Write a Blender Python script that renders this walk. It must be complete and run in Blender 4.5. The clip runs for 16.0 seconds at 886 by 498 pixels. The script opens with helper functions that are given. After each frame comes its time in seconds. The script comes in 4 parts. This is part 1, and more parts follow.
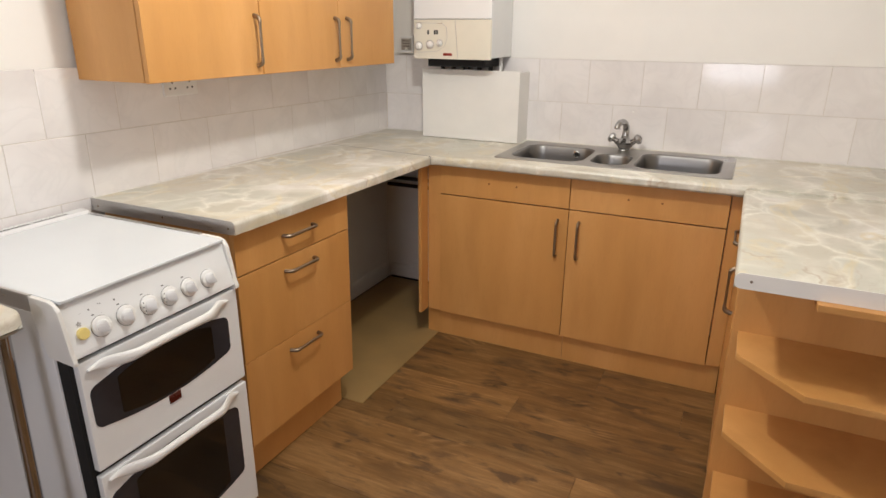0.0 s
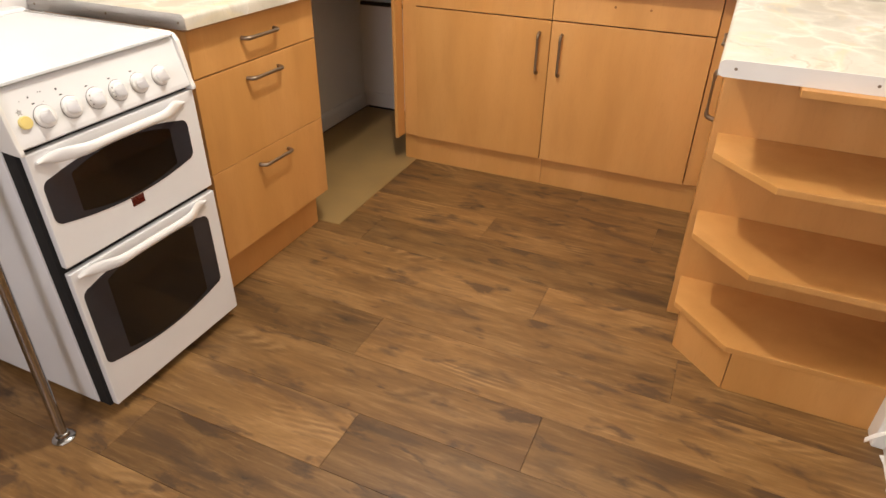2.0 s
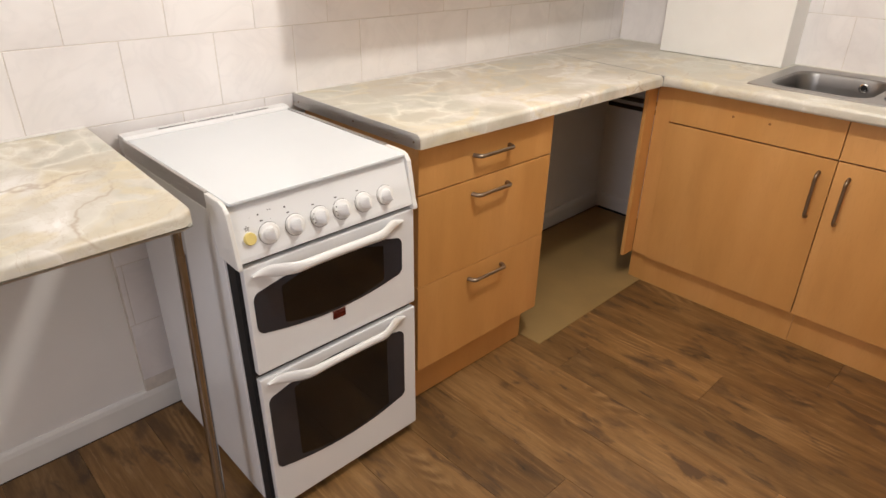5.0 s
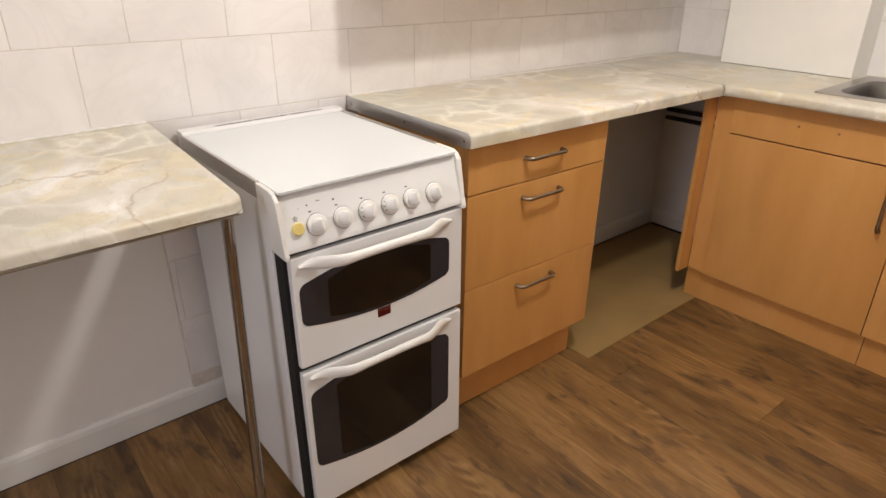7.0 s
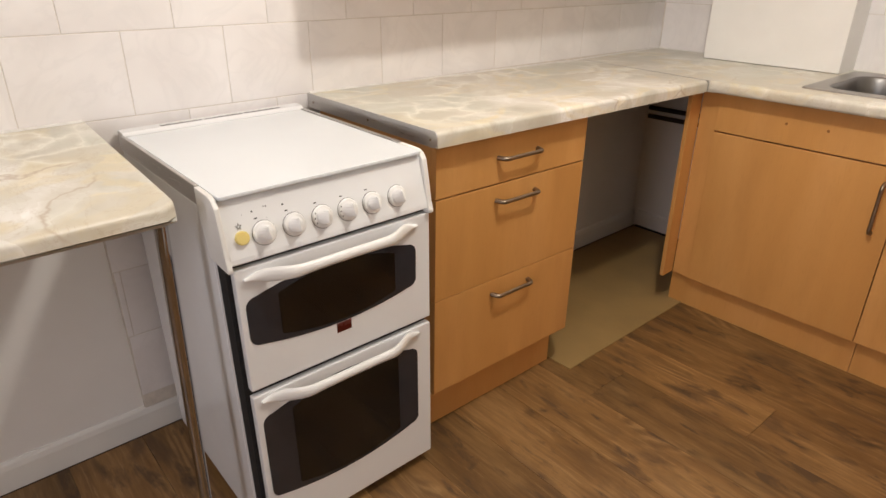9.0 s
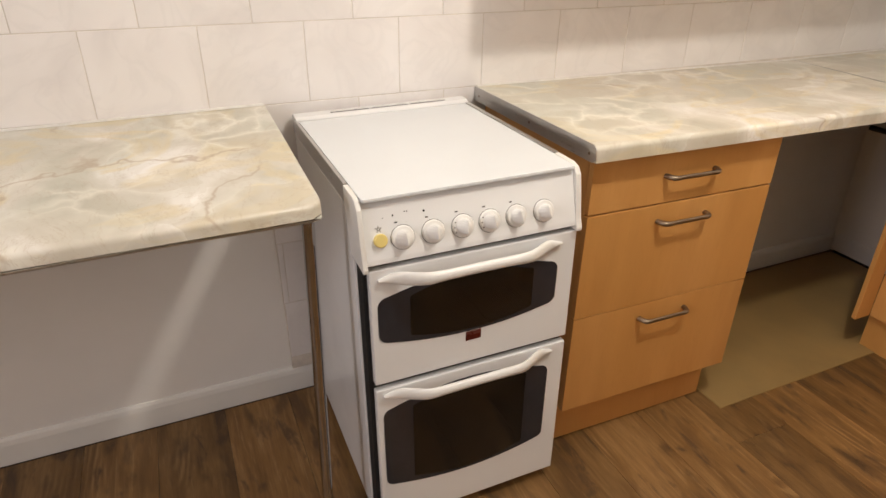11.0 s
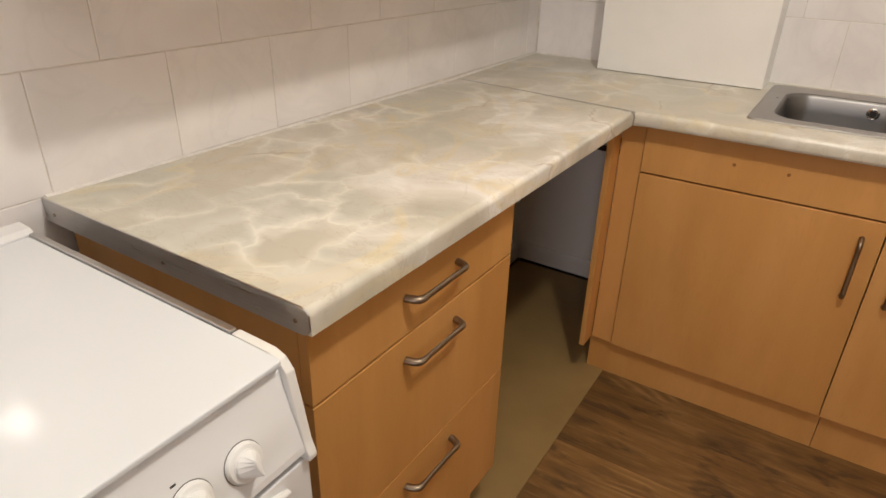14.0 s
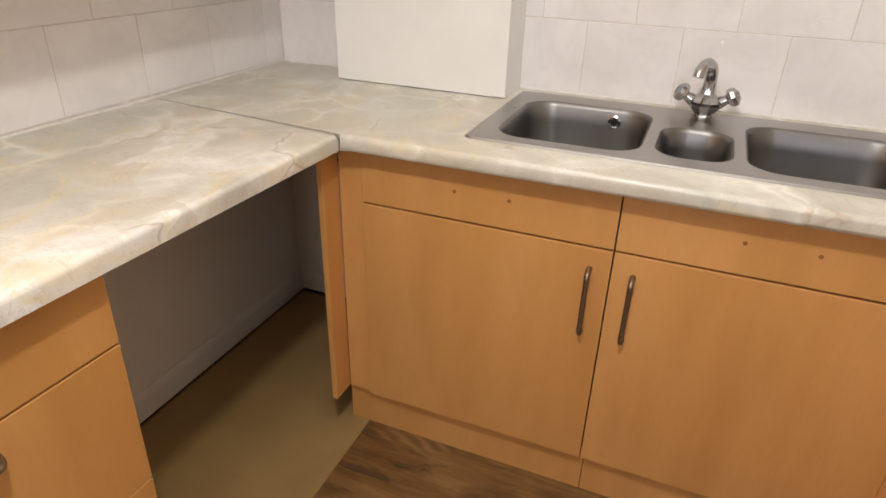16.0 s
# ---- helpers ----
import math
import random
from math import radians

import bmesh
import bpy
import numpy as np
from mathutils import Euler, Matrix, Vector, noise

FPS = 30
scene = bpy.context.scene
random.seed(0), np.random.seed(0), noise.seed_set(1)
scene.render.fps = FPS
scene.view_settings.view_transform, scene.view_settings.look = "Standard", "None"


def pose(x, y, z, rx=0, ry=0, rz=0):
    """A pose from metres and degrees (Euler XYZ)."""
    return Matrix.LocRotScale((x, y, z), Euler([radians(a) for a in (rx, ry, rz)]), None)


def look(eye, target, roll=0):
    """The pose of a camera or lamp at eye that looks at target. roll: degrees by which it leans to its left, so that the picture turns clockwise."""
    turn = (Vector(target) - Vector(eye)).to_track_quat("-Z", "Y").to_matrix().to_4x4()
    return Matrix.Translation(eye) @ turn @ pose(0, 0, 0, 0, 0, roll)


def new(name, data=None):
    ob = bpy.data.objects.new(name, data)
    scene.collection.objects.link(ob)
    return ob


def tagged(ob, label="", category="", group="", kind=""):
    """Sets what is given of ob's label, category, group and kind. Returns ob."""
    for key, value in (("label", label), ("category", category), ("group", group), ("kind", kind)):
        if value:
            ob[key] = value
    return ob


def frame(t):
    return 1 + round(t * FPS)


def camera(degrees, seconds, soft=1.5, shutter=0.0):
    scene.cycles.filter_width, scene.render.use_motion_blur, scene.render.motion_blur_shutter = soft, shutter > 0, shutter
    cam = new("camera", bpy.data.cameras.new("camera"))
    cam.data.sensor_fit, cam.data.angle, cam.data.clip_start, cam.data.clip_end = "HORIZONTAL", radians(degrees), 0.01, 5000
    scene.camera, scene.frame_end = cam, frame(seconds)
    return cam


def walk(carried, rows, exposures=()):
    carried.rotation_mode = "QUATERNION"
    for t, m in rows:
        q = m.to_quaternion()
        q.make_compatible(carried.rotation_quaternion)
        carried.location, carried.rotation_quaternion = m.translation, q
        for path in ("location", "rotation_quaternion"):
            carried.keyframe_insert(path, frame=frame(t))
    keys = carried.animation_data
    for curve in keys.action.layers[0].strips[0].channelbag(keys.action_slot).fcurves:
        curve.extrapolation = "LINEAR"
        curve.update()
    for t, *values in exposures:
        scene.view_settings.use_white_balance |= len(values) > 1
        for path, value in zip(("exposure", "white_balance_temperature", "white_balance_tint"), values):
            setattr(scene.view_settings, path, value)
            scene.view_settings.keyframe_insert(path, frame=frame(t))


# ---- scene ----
cam = camera(70.5, 16.0)
PATH = [
    (0, (0.173, 0.248, 1.422), (-0.639, 1.952, 0.761), 0.4),
    (0.5, (0.105, 0.262, 1.377), (-0.697, 1.971, 0.718), 0.3),
    (1, (0.12, 0.258, 1.339), (-0.653, 1.94, 0.579), 0.3),
    (1.5, (0.181, 0.261, 1.299), (-0.55, 1.875, 0.371), 0.4),
    (2, (0.215, 0.255, 1.271), (-0.471, 1.798, 0.199), 0.6),
    (2.5, (0.229, 0.244, 1.238), (-0.413, 1.716, 0.046), 0.7),
    (3, (0.216, 0.253, 1.253), (-0.388, 1.665, -0.028), 0.8),
    (3.5, (0.141, 0.288, 1.325), (-0.455, 1.708, 0.049), 1.0),
    (4, (0.126, 0.404, 1.375), (-0.514, 1.916, 0.233), 1.1),
    (4.5, (0.121, 0.506, 1.395), (-0.83, 1.979, 0.433), 0.8),
    (5, (0.067, 0.488, 1.384), (-1.209, 1.722, 0.462), 0.7),
    (5.2, (0.048, 0.466, 1.378), (-1.301, 1.626, 0.463), 0.5),
    (7.3, (0.077, 0.495, 1.31), (-1.327, 1.639, 0.461), 0.2),
    (7.5, (0.08, 0.498, 1.305), (-1.316, 1.654, 0.459), 0.2),
    (8, (0.018, 0.469, 1.3), (-1.346, 1.663, 0.455), 0.2),
    (8.5, (-0.028, 0.475, 1.283), (-1.382, 1.677, 0.434), 0.1),
    (9, (0.01, 0.599, 1.277), (-1.369, 1.775, 0.43), 0.1),
    (9.2, (0.029, 0.629, 1.262), (-1.421, 1.717, 0.418), 0.3),
    (11.3, (-0.06, 0.704, 1.343), (-1.685, 1.403, 0.408), -0.0),
    (11.5, (-0.1, 0.718, 1.326), (-1.666, 1.544, 0.397), -0.0),
    (12, (-0.193, 0.86, 1.309), (-1.583, 1.953, 0.373), 0.5),
    (12.5, (-0.271, 1.074, 1.309), (-1.494, 2.356, 0.381), 0.8),
    (13, (-0.375, 1.124, 1.311), (-1.476, 2.513, 0.384), 1.2),
    (13.5, (-0.515, 1.096, 1.319), (-1.504, 2.572, 0.401), 1.3),
    (14, (-0.598, 1.06, 1.317), (-1.557, 2.557, 0.402), 1.1),
    (14.5, (-0.537, 1.084, 1.326), (-1.464, 2.601, 0.409), 1.1),
    (15, (-0.329, 1.181, 1.318), (-1.202, 2.728, 0.4), 1.0),
    (15.5, (-0.232, 1.313, 1.317), (-0.983, 2.921, 0.396), 1.4),
    (16, (-0.338, 1.543, 1.316), (-0.999, 3.189, 0.391), 1.5),
]
EXPOSURE = [(0, -0.45, 6350, 8), (1.0, -0.35, 6500, 9), (1.8, 0.0, 6700, 10), (2.0, 0.08, 6800, 10), (2.5, 0.36, 6500, 10), (3.0, 0.44, 6300, 10), (3.5, 0.50, 6250, 10), (4.0, 0.14, 6200, 10), (4.5, -0.12, 6350, 10), (5.0, -0.32, 6500, 10), (7.5, -0.36, 6600, 10), (9.0, -0.36, 6650, 10), (11.5, -0.45, 6950, 10), (12.5, -0.56, 7000, 10), (14.0, -0.64, 6850, 10), (14.5, -0.58, 6750, 10), (15.0, -0.49, 6600, 10), (15.5, -0.31, 6450, 10), (16.0, -0.32, 6350, 10)]
walk(cam, [(t, look(eye, target, roll)) for t, eye, target, roll in PATH], EXPOSURE)

# ---- world, light ----
world = bpy.data.worlds.new("world")
scene.world = world
world.use_nodes = True
world.node_tree.nodes["Background"].inputs["Color"].default_value = (0.02, 0.02, 0.022, 1)
world.node_tree.nodes["Background"].inputs["Strength"].default_value = 0.1
LAMP = (-0.50, 1.68, 2.07)
bulb_light = bpy.data.lights.new("ceiling_bulb", "POINT")
bulb_light.energy, bulb_light.shadow_soft_size, bulb_light.color = 54, 0.05, (1.0, 0.955, 0.895)
lamp_ob = new("ceiling_bulb", bulb_light)
lamp_ob.location = LAMP
# daylight from a window in the space behind, through the open side of the room
WINDOW = (-0.30, 0.40, 0.90, 2.15)                        # x0, x1, z0, z1 in the end wall
sky_light = bpy.data.lights.new("window_light", "AREA")
sky_light.shape, sky_light.size, sky_light.size_y = "RECTANGLE", WINDOW[1] - WINDOW[0], WINDOW[3] - WINDOW[2]
sky_light.energy, sky_light.color = 32, (0.95, 0.92, 1.0)
sky_ob = new("window_light", sky_light)

# ---- plan ----
XL, XR, YB, YF, ZC = -1.65, 0.815, 3.33, -1.4, 2.42     # wall faces and ceiling
XO, YN = 2.6, 0.78                                       # far side of the open part, end of the side wall
sky_ob.matrix_world = look(((WINDOW[0] + WINDOW[1]) / 2, YF - 0.02, (WINDOW[2] + WINDOW[3]) / 2), ((WINDOW[0] + WINDOW[1]) / 2, 0, (WINDOW[2] + WINDOW[3]) / 2))
ZT, ZU = 0.893, 0.855                                    # worktop top and underside


# ---- materials ----
def material(name, rough=0.5, metal=0.0, color=(0.8, 0.8, 0.8)):
    m = bpy.data.materials.new(name)
    m.use_nodes = True
    b = m.node_tree.nodes["Principled BSDF"]
    b.inputs["Base Color"].default_value = (*color, 1)
    b.inputs["Roughness"].default_value = rough
    b.inputs["Metallic"].default_value = metal
    return m, m.node_tree, b


def node(nt, kind, **values):
    n = nt.nodes.new(kind)
    for k, v in values.items():
        n.inputs[k].default_value = v
    return n


def coords(nt, scale, spread=0.0):
    """Object coordinates, scaled; spread shifts each object by chance."""
    tc = nt.nodes.new("ShaderNodeTexCoord")
    mp = node(nt, "ShaderNodeMapping", Scale=scale)
    nt.links.new(tc.outputs["Object"], mp.inputs["Vector"])
    if spread:
        info = nt.nodes.new("ShaderNodeObjectInfo")
        comb = nt.nodes.new("ShaderNodeCombineXYZ")
        for i, k in enumerate((spread, spread * 2.7, spread * 5.3)):
            mul = nt.nodes.new("ShaderNodeMath")
            mul.operation = "MULTIPLY"
            mul.inputs[1].default_value = k
            nt.links.new(info.outputs["Random"], mul.inputs[0])
            nt.links.new(mul.outputs[0], comb.inputs[i])
        nt.links.new(comb.outputs[0], mp.inputs["Location"])
    return mp.outputs["Vector"]


def noise_tex(nt, vec, scale, detail=4.0, rough=0.55, distort=0.0):
    n = node(nt, "ShaderNodeTexNoise", Scale=scale, Detail=detail, Roughness=rough, Distortion=distort)
    nt.links.new(vec, n.inputs["Vector"])
    return n.outputs["Fac"]


def ramp(nt, fac, stops):
    r = nt.nodes.new("ShaderNodeValToRGB")
    e = r.color_ramp.elements
    while len(e) < len(stops):
        e.new(0.5)
    for el, (p, c) in zip(e, stops):
        el.position = p
        el.color = (*c, 1) if len(c) == 3 else c
    nt.links.new(fac, r.inputs["Fac"])
    return r.outputs["Color"]


def mix(nt, a, b, fac, mode="MIX"):
    m = nt.nodes.new("ShaderNodeMix")
    m.data_type, m.blend_type = "RGBA", mode
    for sock, v in ((m.inputs[0], fac), (m.inputs[6], a), (m.inputs[7], b)):
        if isinstance(v, (int, float)):
            sock.default_value = v
        elif isinstance(v, tuple):
            sock.default_value = (*v, 1)
        else:
            nt.links.new(v, sock)
    return m.outputs[2]


def bump(nt, b, height, strength, dist=0.001):
    n = node(nt, "ShaderNodeBump", Strength=strength, Distance=dist)
    nt.links.new(height, n.inputs["Height"])
    nt.links.new(n.outputs["Normal"], b.inputs["Normal"])


def grey(v):
    return (v, v, v)


def mat_beech():
    m, nt, b = material("beech_laminate", 0.40)
    soft = noise_tex(nt, coords(nt, (4.5, 4.5, 0.55), 2.0), 1.0, 3, 0.5, 0.4)
    cloud = noise_tex(nt, coords(nt, (9, 9, 2.2), 5.0), 1.0, 3)
    fleck = noise_tex(nt, coords(nt, (60, 60, 9), 1.3), 3.0, 5, 0.6)
    c = ramp(nt, soft, [(0.30, (0.565, 0.276, 0.079)), (0.5, (0.62, 0.314, 0.097)), (0.70, (0.68, 0.356, 0.122))])
    c = mix(nt, c, (0.47, 0.222, 0.060), ramp(nt, cloud, [(0.46, grey(0)), (0.72, grey(0.38))]))
    c = mix(nt, c, (0.43, 0.20, 0.055), ramp(nt, fleck, [(0.52, grey(0)), (0.78, grey(0.20))]))
    nt.links.new(c, b.inputs["Base Color"])
    nt.links.new(ramp(nt, cloud, [(0.2, grey(0.34)), (0.8, grey(0.46))]), b.inputs["Roughness"])
    bump(nt, b, fleck, 0.05)
    return m


def mat_edge():
    m, nt, b = material("worn_beech_edge", 0.55)
    f = noise_tex(nt, coords(nt, (40, 40, 6)), 3, 4)
    nt.links.new(ramp(nt, f, [(0.3, (0.40, 0.215, 0.085)), (0.7, (0.50, 0.29, 0.12))]), b.inputs["Base Color"])
    return m


def mat_worktop():
    m, nt, b = material("marble_laminate", 0.22)
    v = coords(nt, (1, 1, 1))
    clouds = noise_tex(nt, v, 4.2, 6, 0.55, 1.1)
    c = ramp(nt, clouds, [(0.30, (0.48, 0.465, 0.39)), (0.44, (0.60, 0.58, 0.50)), (0.56, (0.72, 0.69, 0.62)), (0.68, (0.90, 0.885, 0.85))])
    green = noise_tex(nt, v, 2.3, 3, 0.5, 0.6)
    c = mix(nt, c, (0.56, 0.57, 0.485), ramp(nt, green, [(0.46, grey(0)), (0.62, grey(0.65))]))
    ochre = noise_tex(nt, coords(nt, (1.3, 0.8, 1)), 3.1, 4, 0.5, 1.8)
    c = mix(nt, c, (0.74, 0.62, 0.34), ramp(nt, ochre, [(0.54, grey(0)), (0.60, grey(0.50)), (0.68, grey(0))]))
    wob = nt.nodes.new("ShaderNodeTexNoise")
    wob.inputs["Scale"].default_value, wob.inputs["Detail"].default_value = 5.0, 4.0
    nt.links.new(v, wob.inputs["Vector"])
    bent = nt.nodes.new("ShaderNodeVectorMath")
    bent.operation = "MULTIPLY_ADD"
    bent.inputs[1].default_value = (0.28, 0.28, 0.05)
    nt.links.new(wob.outputs["Color"], bent.inputs[0])
    nt.links.new(coords(nt, (1.0, 0.72, 1)), bent.inputs[2])
    cells = node(nt, "ShaderNodeTexVoronoi", Scale=7.5)
    cells.feature = "DISTANCE_TO_EDGE"
    nt.links.new(bent.outputs[0], cells.inputs["Vector"])
    hue = node(nt, "ShaderNodeTexVoronoi", Scale=7.5)
    nt.links.new(bent.outputs[0], hue.inputs["Vector"])
    c = mix(nt, c, (0.575, 0.53, 0.43), ramp(nt, hue.outputs["Color"], [(0.35, grey(0)), (0.75, grey(0.6))]))
    gate = ramp(nt, noise_tex(nt, v, 3.3, 3), [(0.42, grey(0.04)), (0.62, grey(1))])
    lines = ramp(nt, cells.outputs["Distance"], [(0.0, grey(0.85)), (0.04, grey(0.48)), (0.16, grey(0))])
    c = mix(nt, c, (0.89, 0.87, 0.78), mix(nt, (0, 0, 0), lines, gate))
    fine = noise_tex(nt, coords(nt, (0.8, 1.4, 1)), 6.5, 7, 0.62, 2.2)
    c = mix(nt, c, (0.42, 0.31, 0.19), ramp(nt, fine, [(0.488, grey(0)), (0.498, grey(0.34)), (0.508, grey(0))]))
    # a few long hairline cracks
    crack = node(nt, "ShaderNodeTexVoronoi", Scale=2.6)
    crack.feature = "DISTANCE_TO_EDGE"
    nt.links.new(bent.outputs[0], crack.inputs["Vector"])
    seldom = ramp(nt, noise_tex(nt, v, 4.0, 2), [(0.50, grey(0)), (0.58, grey(1))])
    c = mix(nt, c, (0.42, 0.31, 0.20), mix(nt, (0, 0, 0), ramp(nt, crack.outputs["Distance"], [(0.0, grey(0.6)), (0.006, grey(0.3)), (0.013, grey(0))]), seldom))
    nt.links.new(c, b.inputs["Base Color"])
    nt.links.new(ramp(nt, clouds, [(0.3, grey(0.28)), (0.7, grey(0.38))]), b.inputs["Roughness"])
    return m


def mat_tile():
    m, nt, b = material("marbled_glazed_tile", 0.09)
    v = coords(nt, (1, 1, 1), 9.0)
    cl = noise_tex(nt, v, 5, 3, 0.5, 0.6)
    c = ramp(nt, cl, [(0.32, (0.785, 0.752, 0.735)), (0.5, (0.84, 0.808, 0.79)), (0.70, (0.875, 0.845, 0.83))])
    vein = noise_tex(nt, v, 5, 4, 0.5, 2.0)
    c = mix(nt, c, (0.68, 0.66, 0.65), ramp(nt, vein, [(0.45, grey(0)), (0.50, grey(0.16)), (0.55, grey(0))]))
    nt.links.new(c, b.inputs["Base Color"])
    bump(nt, b, noise_tex(nt, v, 7, 2), 0.08, 0.002)
    return m


def mat_plain(name, color, rough=0.5, metal=0.0, scale=14, amount=0.08, relief=0.05):
    m, nt, b = material(name, rough, metal, color)
    f = noise_tex(nt, coords(nt, (1, 1, 1)), scale, 5)
    lo, hi = tuple(x * (1 - amount) for x in color), tuple(min(1, x * (1 + amount * 0.5)) for x in color)
    nt.links.new(ramp(nt, f, [(0.3, lo), (0.7, hi)]), b.inputs["Base Color"])
    nt.links.new(ramp(nt, f, [(0.3, grey(max(0.03, rough - min(0.05, amount)))), (0.7, grey(min(1, rough + min(0.06, amount))))]), b.inputs["Roughness"])
    if relief:
        bump(nt, b, noise_tex(nt, coords(nt, (1, 1, 1)), scale * 9, 3), relief)
    return m


def mat_plank():
    m, nt, b = material("oak_vinyl_plank", 0.42)
    tone = noise_tex(nt, coords(nt, (1.6, 7.0, 1), 7.0), 1.6, 5, 0.6, 0.6)
    c = ramp(nt, tone, [(0.32, (0.146, 0.073, 0.022)), (0.5, (0.213, 0.111, 0.035)), (0.68, (0.302, 0.169, 0.062))])
    grain = noise_tex(nt, coords(nt, (4.5, 60, 1), 11.0), 1.6, 7, 0.68, 0.3)
    c = mix(nt, c, (0.10, 0.049, 0.018), ramp(nt, grain, [(0.50, grey(0)), (0.68, grey(0.40))]))
    c = mix(nt, c, (0.42, 0.265, 0.118), ramp(nt, grain, [(0.28, grey(0.5)), (0.45, grey(0))]))
    # arched growth rings in some places
    rings = node(nt, "ShaderNodeTexWave", Scale=1.9, Distortion=4.0, Detail=3.0)
    rings.inputs["Detail Scale"].default_value = 1.3
    rings.wave_type, rings.rings_direction = "RINGS", "Z"
    nt.links.new(coords(nt, (2.4, 11, 0), -1.2), rings.inputs["Vector"])
    where = ramp(nt, noise_tex(nt, coords(nt, (2.2, 5, 1), 19.0), 1.3, 2), [(0.60, grey(0)), (0.68, grey(1))])
    bands = ramp(nt, rings.outputs["Fac"], [(0.0, grey(0.5)), (0.22, grey(0.16)), (0.5, grey(0))])
    c = mix(nt, c, (0.11, 0.055, 0.020), mix(nt, (0, 0, 0), bands, where))
    pale = ramp(nt, rings.outputs["Fac"], [(0.55, grey(0)), (0.9, grey(0.35))])
    c = mix(nt, c, (0.42, 0.265, 0.118), mix(nt, (0, 0, 0), pale, where))
    # dark smudges, long and short
    for scale, low, high, amount in (((2.2, 7.5, 1), 0.54, 0.68, 0.70), ((4.2, 11.0, 1), 0.58, 0.67, 0.85)):
        big = noise_tex(nt, coords(nt, scale, 17.0 + scale[0]), 1.6, 5, 0.55, 0.4)
        c = mix(nt, c, (0.080, 0.043, 0.020), ramp(nt, big, [(low, grey(0)), (high, grey(amount))]))
    # small knots
    knots = node(nt, "ShaderNodeTexVoronoi", Scale=1.0)
    warp = noise_tex(nt, coords(nt, (9, 22, 1), 3.0), 1.0, 4)
    shifted = nt.nodes.new("ShaderNodeVectorMath")
    shifted.operation = "ADD"
    nt.links.new(coords(nt, (4.0, 11, 1), 23.0), shifted.inputs[0])
    nt.links.new(warp, shifted.inputs[1])
    nt.links.new(shifted.outputs[0], knots.inputs["Vector"])
    some = ramp(nt, knots.outputs["Color"], [(0.38, grey(0)), (0.48, grey(1))])
    spot = ramp(nt, knots.outputs["Distance"], [(0.03, grey(0.9)), (0.10, grey(0.55)), (0.30, grey(0))])
    c = mix(nt, c, (0.035, 0.019, 0.010), mix(nt, (0, 0, 0), spot, some))
    fine = noise_tex(nt, coords(nt, (12, 190, 1), 5.0), 1.5, 4)
    c = mix(nt, c, (0.11, 0.057, 0.022), ramp(nt, fine, [(0.53, grey(0)), (0.78, grey(0.34))]))
    info = nt.nodes.new("ShaderNodeObjectInfo")
    c = mix(nt, c, ramp(nt, info.outputs["Random"], [(0.0, (0.77, 0.77, 0.75)), (0.5, (0.96, 0.95, 0.94)), (1.0, (1.30, 1.30, 1.30))]), 1.0, "MULTIPLY")
    nt.links.new(c, b.inputs["Base Color"])
    nt.links.new(ramp(nt, grain, [(0.3, grey(0.42)), (0.7, grey(0.54))]), b.inputs["Roughness"])
    bump(nt, b, mix(nt, grain, fine, 0.5), 0.12)
    return m


def mat_brushed(name, color, rough, stretch):
    m, nt, b = material(name, rough, 1.0, color)
    f = noise_tex(nt, coords(nt, stretch), 6, 4)
    nt.links.new(ramp(nt, f, [(0.3, grey(rough - 0.07)), (0.7, grey(rough + 0.10))]), b.inputs["Roughness"])
    nt.links.new(ramp(nt, f, [(0.3, tuple(x * 0.88 for x in color)), (0.7, color)]), b.inputs["Base Color"])
    return m


BEECH, EDGE, WORKTOP, TILE, PLANK = mat_beech(), mat_edge(), mat_worktop(), mat_tile(), mat_plank()
PAINT = mat_plain("matt_wall_paint", (0.87, 0.85, 0.815), 0.75, 0, 5, 0.025, 0.12)
# Walls out of view: colour chosen darker than PAINT to cut bounced light.
UNSEEN = mat_plain("low_bounce_wall_paint", (0.60, 0.545, 0.47), 0.75, 0, 5, 0.05, 0.12)
GLOSS = mat_plain("white_gloss_paint", (0.86, 0.85, 0.815), 0.35, 0, 9, 0.03, 0.08)
GROUT = mat_plain("old_grout", (0.70, 0.645, 0.575), 0.85, 0, 30, 0.18, 0.15)
ENAMEL = mat_plain("white_enamel", (0.825, 0.835, 0.84), 0.22, 0, 6, 0.02, 0)
LID = mat_plain("white_lid_glass", (0.77, 0.81, 0.84), 0.045, 0, 5, 0.02, 0)
CAP = mat_plain("faded_white_plastic", (0.80, 0.79, 0.755), 0.35, 0, 10, 0.04, 0)
PLASTIC = mat_plain("white_plastic", (0.84, 0.835, 0.815), 0.35, 0, 10, 0.04, 0)
BADGE_RED = mat_plain("red_badge", (0.30, 0.03, 0.02), 0.3, 0, 40, 0.2, 0)
CREAM = mat_plain("cream_plastic", (0.77, 0.735, 0.63), 0.4, 0, 8, 0.04, 0)
BUTTON = mat_plain("yellowed_plastic", (0.78, 0.63, 0.22), 0.4, 0, 30, 0.06, 0)
BLACK = mat_plain("black_metal", (0.010, 0.0095, 0.0095), 0.8, 0, 20, 0.3, 0.05)
GLASS_FRAME = mat_plain("grey_printed_glass", (0.030, 0.031, 0.038), 0.12, 0, 12, 0.15, 0)
GLASS_DARK = mat_plain("dark_oven_glass", (0.008, 0.007, 0.006), 0.06, 0, 10, 0.3, 0)
RED = mat_plain("dark_red_plastic", (0.085, 0.010, 0.007), 0.25, 0, 40, 0.2, 0)
STEEL = mat_brushed("brushed_stainless_steel", (0.40, 0.385, 0.365), 0.33, (0.4, 0.6, 0.6))
